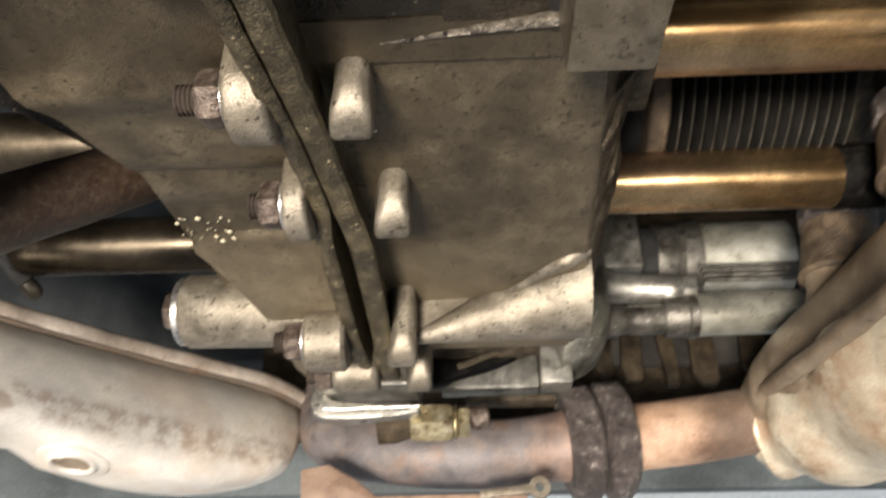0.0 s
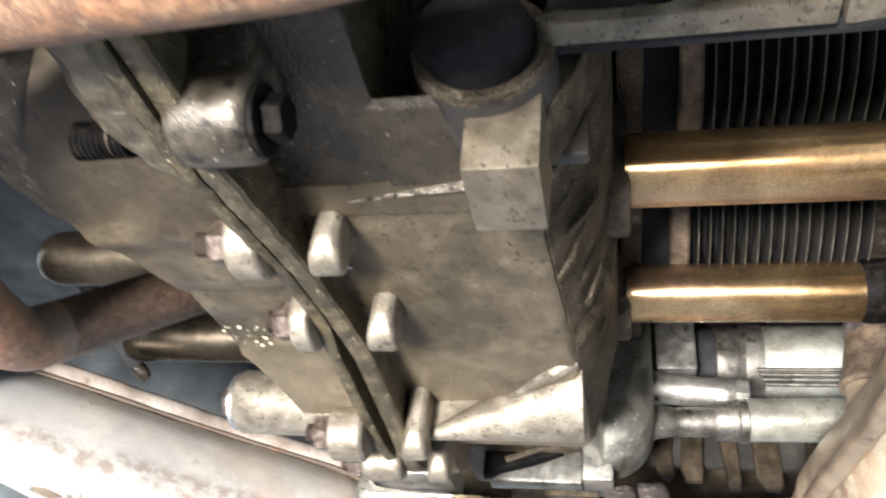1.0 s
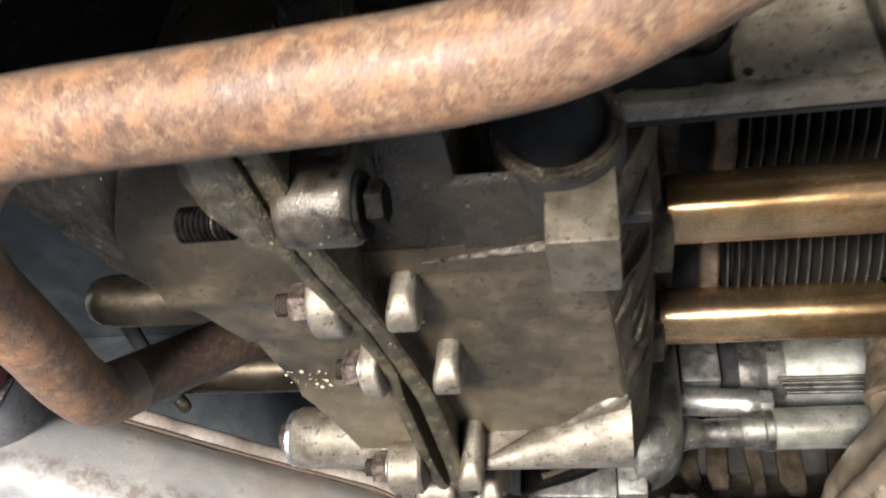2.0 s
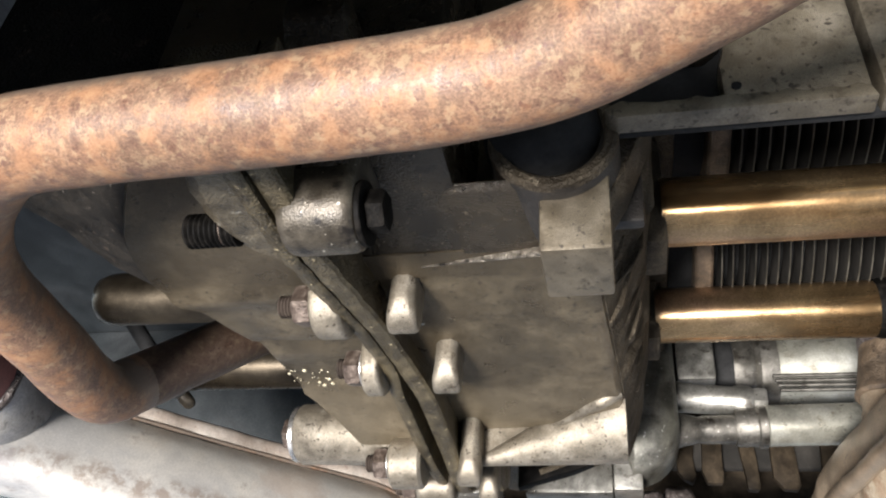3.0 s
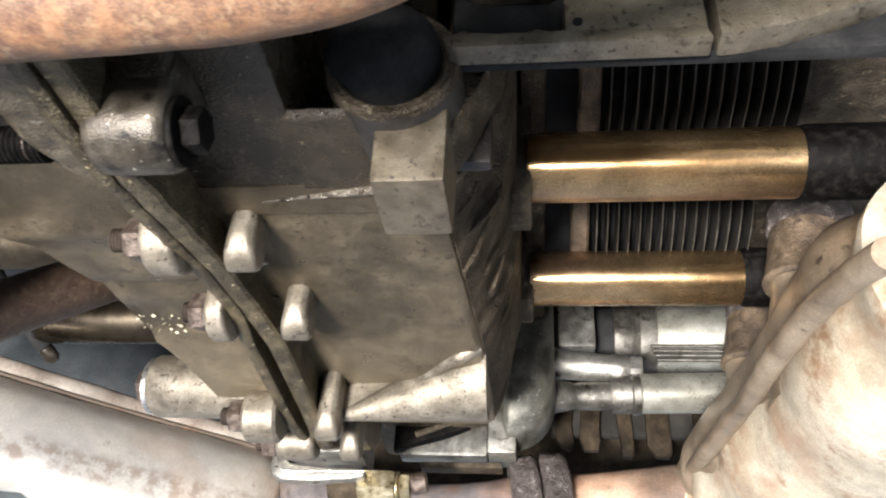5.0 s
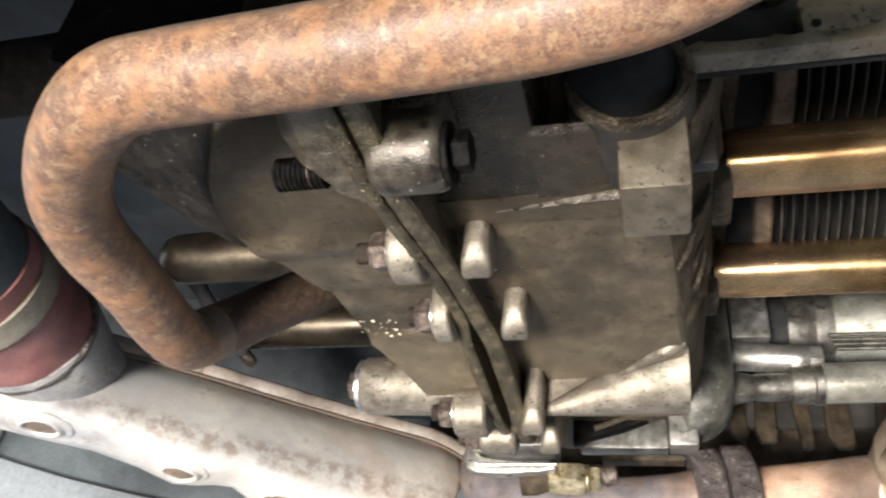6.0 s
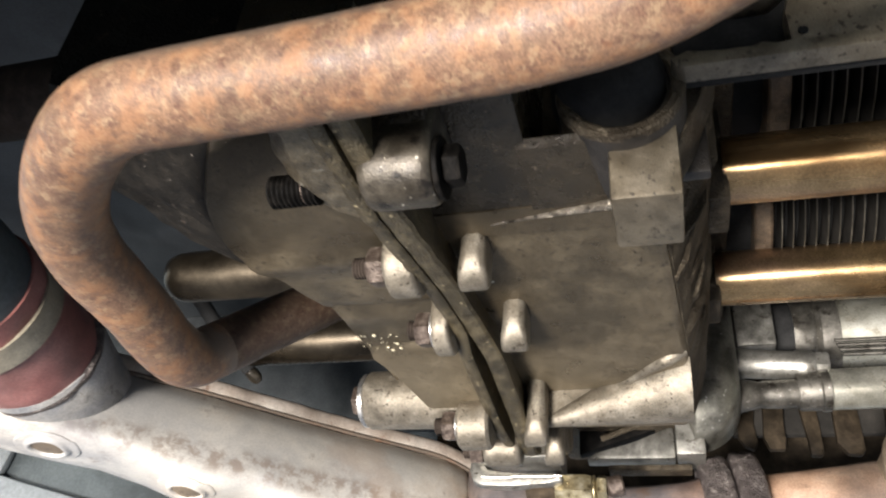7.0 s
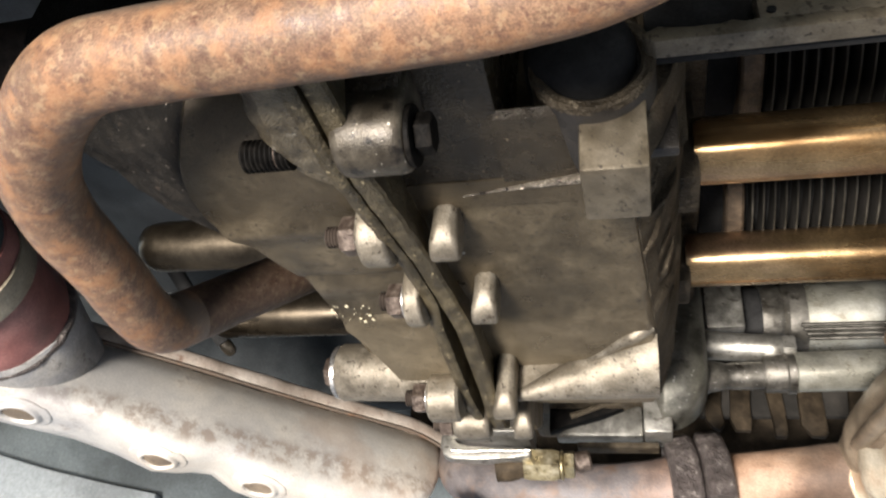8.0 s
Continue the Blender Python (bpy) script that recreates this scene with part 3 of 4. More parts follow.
for y in [0.195 + 0.0045 * k for k in range(51)]:
    xl, fo, fu = lerp_table(left_edge, y), lerp_table(flank_out, y), lerp_table(flank_up, y)
    outer = [(xl + 0.002, y, 0.60), (xl + 0.002, y, BELLY + 0.006 + 0.6 * nose(y))]
    for k in range(9):
        a = k / 8
        bump = 0.0035 * noise.noise(Vector((k * 0.7, y * 45, 5))) + 0.0012 * noise.noise(Vector((k * 2.1, y * 170, 8)))
        outer.append((xl - 0.001 - fo * a, y, BELLY + 0.0055 + 0.6 * nose(y) * (1 - a) + fu * a ** 0.8 + bump * min(1.0, fo * 20) * min(1.0, 3 * a)))
    flank.append(outer + [(xl - fo - 0.004, y, BELLY + fu + 0.02), (xl - fo - 0.004, y, 0.60)])
part("left_flank", loft(flank), FLANKSHADE, case, "oily flank of the casting with rust flecks, darkened for shade")
part("left_half", loft(sections), CASE, case)

# seam flanges: two castings face to face, a slit opening between them towards the rear
ridge = [(0.150, 0.386), (0.197, 0.386), (0.232, 0.391), (0.267, 0.396), (0.300, 0.398), (0.340, 0.395), (0.400, 0.388), (0.432, 0.388), (0.45, 0.395)]
groove = [(0.150, 0.0215), (0.20, 0.0225), (0.267, 0.0255), (0.31, 0.0275), (0.45, 0.029)]
foot = [(0.150, 0.016), (0.19, 0.014), (0.23, 0.006), (0.27, 0.003), (0.50, 0.002)]
for side in (-1, 1):
    sections = []
    for k in range(44):
        y = 0.150 + 0.0068 * k
        z = lerp_table(ridge, y) + 0.0007 * noise.noise(Vector((side, y * 150, 0)))
        gap = 0.0004 + 0.0024 * max(0, min(1, (y - 0.305) / 0.02)) * max(0.3, min(1, (0.43 - y) / 0.04))
        w = lerp_table(foot, y) if side < 0 else 0.0
        under = 0.002 if side < 0 else -0.0009
        x = lerp_table(groove, y) + side * gap
        top = (0.0052 if side < 0 else 0.0068) + 0.0006 * noise.noise(Vector((side * 5, y * 120, 1)))
        zs = z + (0.0015 if side > 0 and y < 0.2 else 0)
        sections.append([(x, y, BELLY + 0.018), (x, y, zs + 0.0008), (x + side * 0.0009, y, zs), (x + side * top * 0.5, y, zs - 0.0003), (x + side * top, y, zs + 0.0004), (x + side * (top + 0.001), y, zs + 0.0018), (x + side * (top + w * 0.5 + under), y, (z + BELLY) / 2 + 0.001), (x + side * (top + w + 1.5 * under), y, BELLY + 0.002), (x + side * (top + w + 2 * under), y, BELLY + 0.018)])
    part("seam_flange", loft(sections), CRUST, case)
outline = curve_points([(0.0195, 0.150, 0), (0.0075, 0.150, 0), (0.0065, 0.163, 0), (0.0048, 0.177, 0), (0.0060, 0.190, 0), (0.0115, 0.1975, 0), (0.0195, 0.2035, 0)], 6)
tab = bmesh.new()
levels = []
for z, spread in ((0.3862, -0.0014), (0.3868, -0.0003), (0.3885, 0.0), (0.3905, 0.0042), (0.3935, 0.0070), (0.3980, 0.0092), (0.4040, 0.0118), (0.4160, 0.0165)):
    lift = []
    for p in outline:
        side = spread if p.x < 0.019 else 0.0
        down = max(0.0, min(1.0, (p.y - 0.178) / 0.02))
        q = Vector((p.x - side * (1 - 0.35 * down), p.y + side * down, z + 0.0022 * down * (1 if z < 0.39 else 0)))
        lift.append(tab.verts.new(q + Vector((1, 1, 1)) * (0.0006 * noise.noise(q * 160))))
    levels.append(lift)
skin(tab, levels)
part("seam_lug", tab, TABCRUST, case, "cast lug with chipped pale crust at the seam's forward end")


def lug(x0, x1, y, z, r, label="", mat=LUG):
    """A cast lug across the seam: round below, running up into the belly."""
    if z < 0.395 and r > 0.0122 and x0 < 0.02:
        part("boss", rod((x0, y, z), (x1, y, z), r, 32, 0.0015), LUG, case, label)
        return
    sections = []
    mid, half = (x0 + x1) / 2, (x1 - x0) / 2
    for q, inset in ((-1, 0.0030), (-0.97, 0.0017), (-0.88, 0.0006), (-0.7, 0.0), (-0.35, 0.0), (0, 0.0), (0.35, 0.0), (0.7, 0.0), (0.88, 0.0006), (0.97, 0.0017), (1, 0.0030)):
        rr = r - inset
        prof = [(y - rr, BELLY + 0.008)] + [(y - rr * math.cos(math.pi * k / 16), z - rr * math.sin(math.pi * k / 16) * 0.95) for k in range(17)] + [(y + rr, BELLY + 0.008)]
        sections.append([(mid + half * q, py, pz) for py, pz in prof])
    bm = loft(sections)
    if x0 > SEAM + 0.005:
        for v in bm.verts:
            f = max(0.0, min(1.0, (y + 0.9 * r - v.co.y) / (1.9 * r)))
            slim = 1.0 - 0.14 * f - 0.42 * max(0.0, (f - 0.62) / 0.38) ** 2
            v.co.x = mid + 0.0018 * f + (v.co.x - mid) * slim
            v.co.z += 0.0025 * f * f
    part("boss", bm, mat, case, label, smooth=75)


# studs and nuts: stud tip x, boss start x, y, z, boss radius, boss end on the other side
nuts = [(-0.006, 0.0085, 0.254, 0.402, 0.0135, 0.0465), (0.0005, 0.0125, 0.307, 0.402, 0.0125, 0.0525), (-0.0085, 0.004, 0.389, 0.3895, 0.0125, 0.0485)]
for tip, x0, y, z, r, x1 in nuts:
    lug(x0, SEAM - 0.0015, y, z, r)
    lug(x1 - 0.0128, x1, y + 0.0040, z - 0.001, 0.0093)
    part("washer", rod((x0 - 0.0012, y, z), (x0, y, z), 0.0085, 28, 0.0003), ZINC, case, "bright zinc washer")
    nut = part("nut", hexagon((x0 - 0.0085, y, z), (x0 - 0.0014, y, z), 0.0142), NUT, case, "rust-tinged hexagon nut")
    part("stud", thread((tip - 0.0008, y, z), (x0 - 0.004, y, z), 0.0044), ARMRUST, nut)

part("casting_flash", block((0.0350, 0.2668, 0.4000), (0.0468, 0.2682, 0.4008), 0.0003), ALLOY, case, "bright burr on the foot's edge")

# the large forward pair: a bare stud and a bolt head
lug(SEAM + 0.001, 0.047, 0.187, 0.3925, 0.0125, "cast boss with a chipped edge", CHIPPED)
part("boss_web", prism([(0.150, 0.440), (0.1725, 0.405), (0.1790, 0.3905), (0.187, 0.388), (0.187, 0.450), (0.150, 0.450)], "x", 0.0255, 0.0455, 0.003), WEBSHADE, case, "oil-soaked web above the boss, darkened for shade")
part("washer", rod((0.047, 0.187, 0.392), (0.0488, 0.187, 0.392), 0.0100, 28, 0.0003), BOLT, case)
part("bolt_head", hexagon((0.049, 0.187, 0.3925), (0.0545, 0.187, 0.3925), 0.0118), BOLT, case, "dark oily hexagon bolt head")
stud = part("stud", thread((-0.0115, 0.191, 0.3925), (0.006, 0.191, 0.3925), 0.0056, 0.0016), BOLT, case, "black threaded stud end")
part("stud_collar", rod((-0.0012, 0.191, 0.3925), (0.0030, 0.191, 0.3925), 0.0050, 20), NUT, stud)

# the last, small nut behind the seam's end
lug(0.009, 0.030, 0.426, 0.3905, 0.010)
lug(0.041, 0.0525, 0.427, 0.3905, 0.0095)
small = part("nut", hexagon((0.0015, 0.426, 0.389), (0.0085, 0.426, 0.389), 0.012), NUT, case, "pale plated hexagon nut")
part("stud", thread((-0.003, 0.426, 0.389), (0.004, 0.426, 0.389), 0.0037), ARMRUST, small)
part("seam_foot", prism([(0.425, 0.398), (0.470, 0.402), (0.492, 0.412), (0.492, 0.44), (0.425, 0.44)], "x", 0.006, 0.050, 0.003), CASE, case)

# oil gallery across the rear: a long boss with a plug bolt, and a cone that widens to the other side
part("gallery_boss", lathe((-0.0515, 0.399, 0.4095), (0.004, 0.399, 0.4095), [(0, 0.0148), (0.03, 0.0160), (1, 0.0165)], 40), LUG, case)
plug = part("gallery_plug", hexagon((-0.0605, 0.399, 0.4095), (-0.0545, 0.399, 0.4095), 0.015), NUT, case, "dark hexagon plug bolt")
part("washer", rod((-0.0545, 0.399, 0.4095), (-0.0515, 0.399, 0.4095), 0.0148, 36, 0.0005), ZINC, plug, "bright sealing washer")
sections = []
for k in range(15):
    a = k / 14
    rad = 0.002 + 0.0208 * a
    c = Vector((0.045 + 0.0755 * a, 0.401 - 0.007 * a, 0.3925 + rad))
    arc = [(c.x, c.y - rad * math.cos(math.pi * (n / 14 - 0.30)), c.z - rad * math.sin(math.pi * (n / 14 - 0.30))) for n in range(19)]
    sections.append([(c.x, c.y - rad * 0.45, 0.44)] + arc + [(c.x, c.y + rad, 0.44)])
part("gallery_cone", loft(sections), LUG, case, "worn bright cone of the oil gallery")
part("cone_fillet", sweep([(0.062, 0.4110, 0.4105), (0.076, 0.3965, 0.4090), (0.090, 0.3825, 0.4088), (0.102, 0.3700, 0.4096), (0.110, 0.3635, 0.4105), (0.1175, 0.3625, 0.4150)], lambda q: 0.0006 + 0.0032 * min(1.0, 1.3 * q), 16, 8, wobble=0.0003), LUG, case)
sections = []
for k in range(14):
    x = -0.0345 + 0.0042 * k
    fall = min(1.0, (x + 0.0345) / 0.026)
    y1, z1 = 0.3535 + 0.0405 * fall, 0.4122 - 0.0172 * fall ** 1.3
    sections.append([(x, 0.330, 0.435), (x, 0.336, 0.4164)] + [(x, 0.336 + (y1 - 0.336) * q, 0.4164 + (z1 - 0.4164) * q * (0.55 + 0.45 * q)) for q in (0.25, 0.5, 0.75, 1.0)] + [(x, y1 + 0.001, 0.435)])
part("gallery_web", loft(sections), CASE, case, smooth=60)
part("rear_wall", block((-0.026, 0.444, 0.4128), (0.119, 0.456, 0.58), 0.003), CASE, case)

# forward end: pad under the round seat, web, pocket and wet rib
part("pad", prism([(0.207, 0.389), (0.236, 0.390), (0.239, BELLY + 0.01), (0.239, 0.44), (0.222, 0.44), (0.204, 0.424)], "x", 0.0965, 0.1185, 0.0018), PADCAST, case, "rubbed cast pad under the round seat")
part("web", block((SEAM + 0.002, 0.168, 0.4112), (0.0705, 0.2375, 0.53), 0.0025), WEBSHADE, case)
part("pocket_wall", block((0.066, 0.2365, 0.42), (0.13, 0.242, 0.53), 0.002), SEATSHADE, case)
part("pocket_lip", prism([(0.2005, 0.4122), (0.204, 0.4106), (0.2375, 0.4106), (0.2375, 0.4135), (0.2015, 0.4135)], "x", 0.067, 0.0965, 0.0007), WEBSHADE, case)
part("corner_wall", prism([(0.1175, 0.412), (0.124, 0.424), (0.134, 0.452), (0.134, 0.53), (0.1175, 0.53)], "y", 0.213, 0.2365, 0.002), GREASE, case)
sections = []
for k in range(9):
    a = k / 8
    c = (0.050 + 0.047 * a, 0.2445 - 0.0075 * a)
    h, w = 0.0002 + 0.0024 * a ** 1.5, 0.0007 + 0.0022 * a
    sections.append([(c[0], c[1] - w * 1.5, BELLY + 0.001), (c[0], c[1] - w * 0.4, BELLY - 0.0012 - h * 0.9), (c[0], c[1] + w * 0.3, BELLY - 0.0012 - h), (c[0], c[1] + w, BELLY + 0.001)])
part("rib", loft(sections), WET, case, "oil-wet casting rib")
part("round_seat", lathe((0.1015, 0.1965, 0.4268), (0.1015, 0.2365, 0.4310), [(1, 0.0215), (0.04, 0.0206), (0.01, 0.0200), (0.03, 0.0185), (0.05, 0.0150), (1, 0.0140)], 56, caps=(False, False)), SEATSHADE, case, "oily round cast seat, darkened for shade")
part("seat_lip", lathe((0.1015, 0.1962, 0.4268), (0.1015, 0.1995, 0.4271), [(0.9, 0.0208), (0.15, 0.0204), (0, 0.0194), (0.1, 0.0183), (0, 0.0173), (0.2, 0.0163), (0.9, 0.0158)], 56, caps=(False, False), wobble=0.012), GREASE, case, "rubbed lip of the seat")
part("rubber_plug", lathe((0.0975, 0.1895, 0.4325), (0.0985, 0.232, 0.4345), [(0, 0.0100), (0.05, 0.0150), (0.2, 0.0188), (0.4, 0.0196), (1, 0.0190)], 48), NEARBLACK, case, "near-black for rubber and shade boot in the round seat")

# side wall: spigot blocks that take the tubes, and broken ribs between them
TUBES = [(0.321, 0.486), (0.439, 0.498)]
for y, z, zb in ((0.321, 0.486, 0.4615), (0.439, 0.498, 0.4765)):
    part("spigot", block((0.128, y - 0.012, zb), (0.1430, y + 0.0165, z + 0.03), 0.0022), GREASE, case)
rng = random.Random(11)
for k in range(10):
    y = 0.2455 + 0.0185 * k + rng.uniform(-0.005, 0.005)
    thick, zb, reach = rng.uniform(0.0015, 0.006), 0.4135 + rng.uniform(0.0, 0.006), 0.1295 + rng.uniform(-0.0025, 0.0035)
    knee = rng.uniform(0.35, 0.75)
    bm = prism([(0.110, zb), (0.1165, zb + 0.0005), (0.1165 + (reach - 0.1165) * knee, zb + rng.uniform(0.008, 0.016)), (reach - 0.002, zb + rng.uniform(0.022, 0.03)), (reach, zb + 0.05), (reach, 0.52), (0.110, 0.52)], "y", y, y + thick, 0.0008)
    for v in bm.verts:
        v.co.y += 0.0035 * noise.noise(Vector((v.co.z * 90, k * 3.1, v.co.x * 60)))
    part("side_rib", bm, GREASE, case)
part("cylinder_base", block((0.138, 0.215, 0.515), (0.150, 0.52, 0.66), 0.003), GREASE, case)

# beads of oil hanging on the left edge
rng = random.Random(4)
bm = bmesh.new()
for k in range(26):
    c = Vector((-0.028 + rng.uniform(-0.009, 0.012), 0.338 + rng.uniform(-0.008, 0.012), 0.4140))
    m = Matrix.Translation(c) @ Matrix.Diagonal((1, 1, 0.6, 1))
    bmesh.ops.create_icosphere(bm, subdivisions=2, radius=0.0003 + 0.0010 * rng.random() ** 2, matrix=m)
DROP = material("oil bead", [(0.30, 0.26, 0.17), (0.42, 0.38, 0.27)], 0.08, 0.0, 50, 500, 0)
tagged(part("oil_drops", bm, DROP), "small glistening oil drops under the case edge", "oil drops", kind="stuff")

# ---- oil return tubes ----
for y, z in TUBES:
    tube = thing("oil_return_tube", (0.20, y, z - 0.016), "gold cadmium-plated steel oil return tube", "oil tube", "oil return tubes")
    part("pipe", lathe((0.141, y, z), (0.262, y, z), [(0, 0.016), (0.02, 0.0163), (0.98, 0.0163), (1, 0.0155)], 48), GOLD, tube)
    part("end_collar", lathe((0.260, y, z), (0.30, y, z), [(0, 0.0155), (0.1, 0.0172), (1, 0.0172)], 40), BOLT, tube, "dark collar at the tube's outer end")
for y, z in ((0.384, 0.492), (0.478, 0.492)):
    tube = thing("oil_return_tube", (-0.15, y, z - 0.016), "dull gold oil return tube on the far bank, darkened for shade", "oil tube", "oil return tubes")
    part("pipe", lathe((-0.195, y, z), (-0.05, y, z), [(0, 0.0060), (0.01, 0.0105), (0.03, 0.0140), (0.07, 0.0158), (0.12, 0.0163), (0.98, 0.0163), (1, 0.0155)], 40), SHADEGOLD, tube)
    part("seal", lathe((-0.068, y, z), (-0.046, y, z), [(0, 0.0168), (0.1, 0.0180), (0.9, 0.0180), (1, 0.0168)], 36), NEARBLACK, tube, "near-black for rubber and shade seal at the case")

# ---- finned cylinders ----
for y in (0.325, 0.443):
    barrel = thing("cylinder_barrel", (0.20, y, 0.506), "finned alloy cylinder barrel, near black between the fins", "engine cylinder", "finned cylinders")
    # Near-black sleeve, so the gaps between the fins are dark by colour.
    part("sleeve", lathe((0.149, y, 0.574), (0.268, y, 0.574), [(0, 0.05), (1, 0.05)], 40), NEARBLACK, barrel)
    part("base_flange", block((0.150, y - 0.045, 0.545), (0.164, y + 0.045, 0.60), 0.004), GREASE, barrel)
    part("base_ring", lathe((0.1650, y, 0.574), (0.1752, y, 0.574), [(0, 0.048), (0, 0.0640), (0.12, 0.0652), (0.5, 0.0646), (0.85, 0.0655), (1, 0.0640), (1, 0.048)], 64, caps=(False, False), wobble=0.03), HEADER, barrel, "brown rusted ring at the cylinder's base")
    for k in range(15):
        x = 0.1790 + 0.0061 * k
        # Fin sides near black, rims lighter, each by its own material.
        fin = part("fin", lathe((x, y, 0.574), (x + 0.0008, y, 0.574), [(0, 0.050), (0, 0.0676), (0.25, 0.0681), (0.75, 0.0681), (1, 0.0676), (1, 0.050)], 56, caps=(False, False)), MATTDARK, barrel)
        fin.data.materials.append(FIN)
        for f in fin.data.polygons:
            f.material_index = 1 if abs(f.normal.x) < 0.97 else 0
    part("head", block((0.268, y - 0.055, 0.535), (0.34, y + 0.055, 0.66), 0.006), GREASE, barrel)

# ---- sway bar ----
bar = thing("sway_bar", (0.05, 0.137, 0.37), "rusty bent steel bar with orange and tan patina", "sway bar")
BAR = [(0.24, 0.036, 0.383), (0.20, 0.066, 0.382), (0.165, 0.090, 0.381), (0.142, 0.106, 0.381), (0.128, 0.1145, 0.381), (0.113, 0.1225, 0.381), (0.095, 0.128, 0.381), (0.072, 0.1305, 0.381), (0.03, 0.1325, 0.381), (-0.012, 0.134, 0.381), (-0.032, 0.1365, 0.381), (-0.049, 0.1465, 0.381), (-0.0665, 0.1635, 0.381), (-0.0795, 0.1835, 0.381), (-0.0865, 0.207, 0.381), (-0.0895, 0.238, 0.381), (-0.0945, 0.270, 0.381), (-0.0960, 0.290, 0.3845), (-0.0925, 0.303, 0.3955), (-0.082, 0.3155, 0.411), (-0.070, 0.326, 0.425)]
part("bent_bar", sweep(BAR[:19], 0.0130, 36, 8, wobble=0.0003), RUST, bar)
part("bar_end", sweep([(-0.0925, 0.303, 0.3955), (-0.082, 0.3155, 0.411), (-0.066, 0.331, 0.431), (-0.040, 0.356, 0.464)], lambda q: 0.0129 - 0.005 * max(0.0, (q - 0.85) / 0.15) ** 2, 36, 6, wobble=0.0003), BAREND, bar, "rusty end of the bar, darkened for shade")

link = thing("drop_link", (-0.175, 0.48, 0.465), "dark oily drop link rod with a pale worn tip", "drop link")
part("rod", sweep([(-0.215, 0.44, 0.515), (-0.202, 0.465, 0.495), (-0.187, 0.488, 0.476)], 0.0055, 20, 5, wobble=0.0004), NEARBLACK, link)
part("tip", lathe((-0.187, 0.488, 0.476), (-0.1820, 0.4970, 0.4705), [(0, 0.0045), (0.3, 0.0050), (0.8, 0.0045), (1, 0.0028)], 20), CHIPPED, link, "pale worn rod tip")

tube = thing("torsion_tube", (-0.2, 0.22, 0.47), "black oily cross tube above the bent bar", "cross tube")
part("tube", sweep([(-0.42, 0.235, 0.505), (-0.2, 0.225, 0.495), (-0.05, 0.215, 0.488), (0.02, 0.21, 0.486)], 0.018, 28, 5, wobble=0.0006), ARMRUST, tube)
part("clamp_ring", sweep([(-0.115, 0.2195, 0.4915), (-0.085, 0.2175, 0.490)], 0.0205, 28, 3), BOLT, tube)
part("clamp_ring", sweep([(-0.30, 0.2295, 0.500), (-0.27, 0.2280, 0.4985)], 0.0205, 28, 3), BOLT, tube)

# ---- bracket at the forward right ----
bracket = thing("cast_bracket", (0.17, 0.20, 0.42), "grey-brown cast mounting bracket with a chipped lower flange", "bracket")
rng = random.Random(8)
chips = [(0.1935 - 0.0037 * k, 0.4298 + 0.00006 * k + rng.uniform(-0.0008, 0.0011)) for k in range(20)]
part("lower_flange", prism([(0.1178, 0.4290), (0.1190, 0.4265), (0.1215, 0.4248), (0.155, 0.4248), (0.1948, 0.4250)] + chips, "y", 0.1900, 0.1975, 0.0008), BRACKETCAST, bracket, "chipped lower flange")
part("plate", prism([(0.1530, 0.4290), (0.1948, 0.4290), (0.1948, 0.52), (0.1600, 0.52), (0.1595, 0.462), (0.1550, 0.453), (0.1530, 0.445)], "y", 0.1912, 0.200, 0.0032), BRACKETCAST, bracket, "cast plate with a rounded edge")
part("outer_plate", prism([(0.1965, 0.4262), (0.215, 0.4290), (0.232, 0.4345), (0.25, 0.4420), (0.25, 0.52), (0.1965, 0.52)], "y", 0.190, 0.200, 0.0025), BRACKETCAST, bracket, "chipped outer plate")
# Near-black disc stands in for the hole's dark inside.
part("bolt_hole", lathe((0.1572, 0.1906, 0.4345), (0.1572, 0.1925, 0.4345), [(0, 0.0015), (1, 0.0013)], 20), NEARBLACK, bracket)
# Near-black block: the recess's shade is put into its colour.
part("recess", block((0.119, 0.1985, 0.428), (0.250, 0.204, 0.52), 0.002), NEARBLACK, bracket)
part("upper_flange", prism([(0.122, 0.4545), (0.130, 0.4520), (0.1500, 0.4512), (0.1555, 0.4570), (0.1580, 0.4650), (0.1580, 0.52), (0.122, 0.52)], "y", 0.1890, 0.199, 0.0028), CHIPPED, bracket)

# ---- left heat exchanger ----
hx = thing("heat_exchanger", (-0.2, 0.55, 0.385), "stained aluminised steel heat exchanger with a rolled seam", "heat exchanger")
SX = [(-0.39, 0.30), (-0.33, 0.36), (-0.27, 0.42), (-0.209, 0.480), (-0.181, 0.510), (-0.142, 0.550), (-0.107, 0.582), (-0.085, 0.602), (-0.070, 0.614), (-0.058, 0.624), (-0.051, 0.630), (-0.047, 0.634)]
SHRINK = [1, 1, 1, 1, 1, 1, 1, 0.985, 0.95, 0.87, 0.70, 0.35]
OUT = Vector((0.71, -0.70, 0))
SECTION = [(0.000, 0.453), (0.010, 0.447), (0.020, 0.435), (0.028, 0.421), (0.0335, 0.406), (0.0362, 0.397), (0.0360, 0.3900), (0.0325, 0.3852), (0.026, 0.3828), (0.016, 0.3820), (0.002, 0.3820), (-0.010, 0.3826), (-0.017, 0.387), (-0.030, 0.402), (-0.050, 0.424), (-0.066, 0.442), (-0.070, 0.452), (-0.050, 0.460), (-0.022, 0.461), (-0.006, 0.460), (-0.0010, 0.457)]
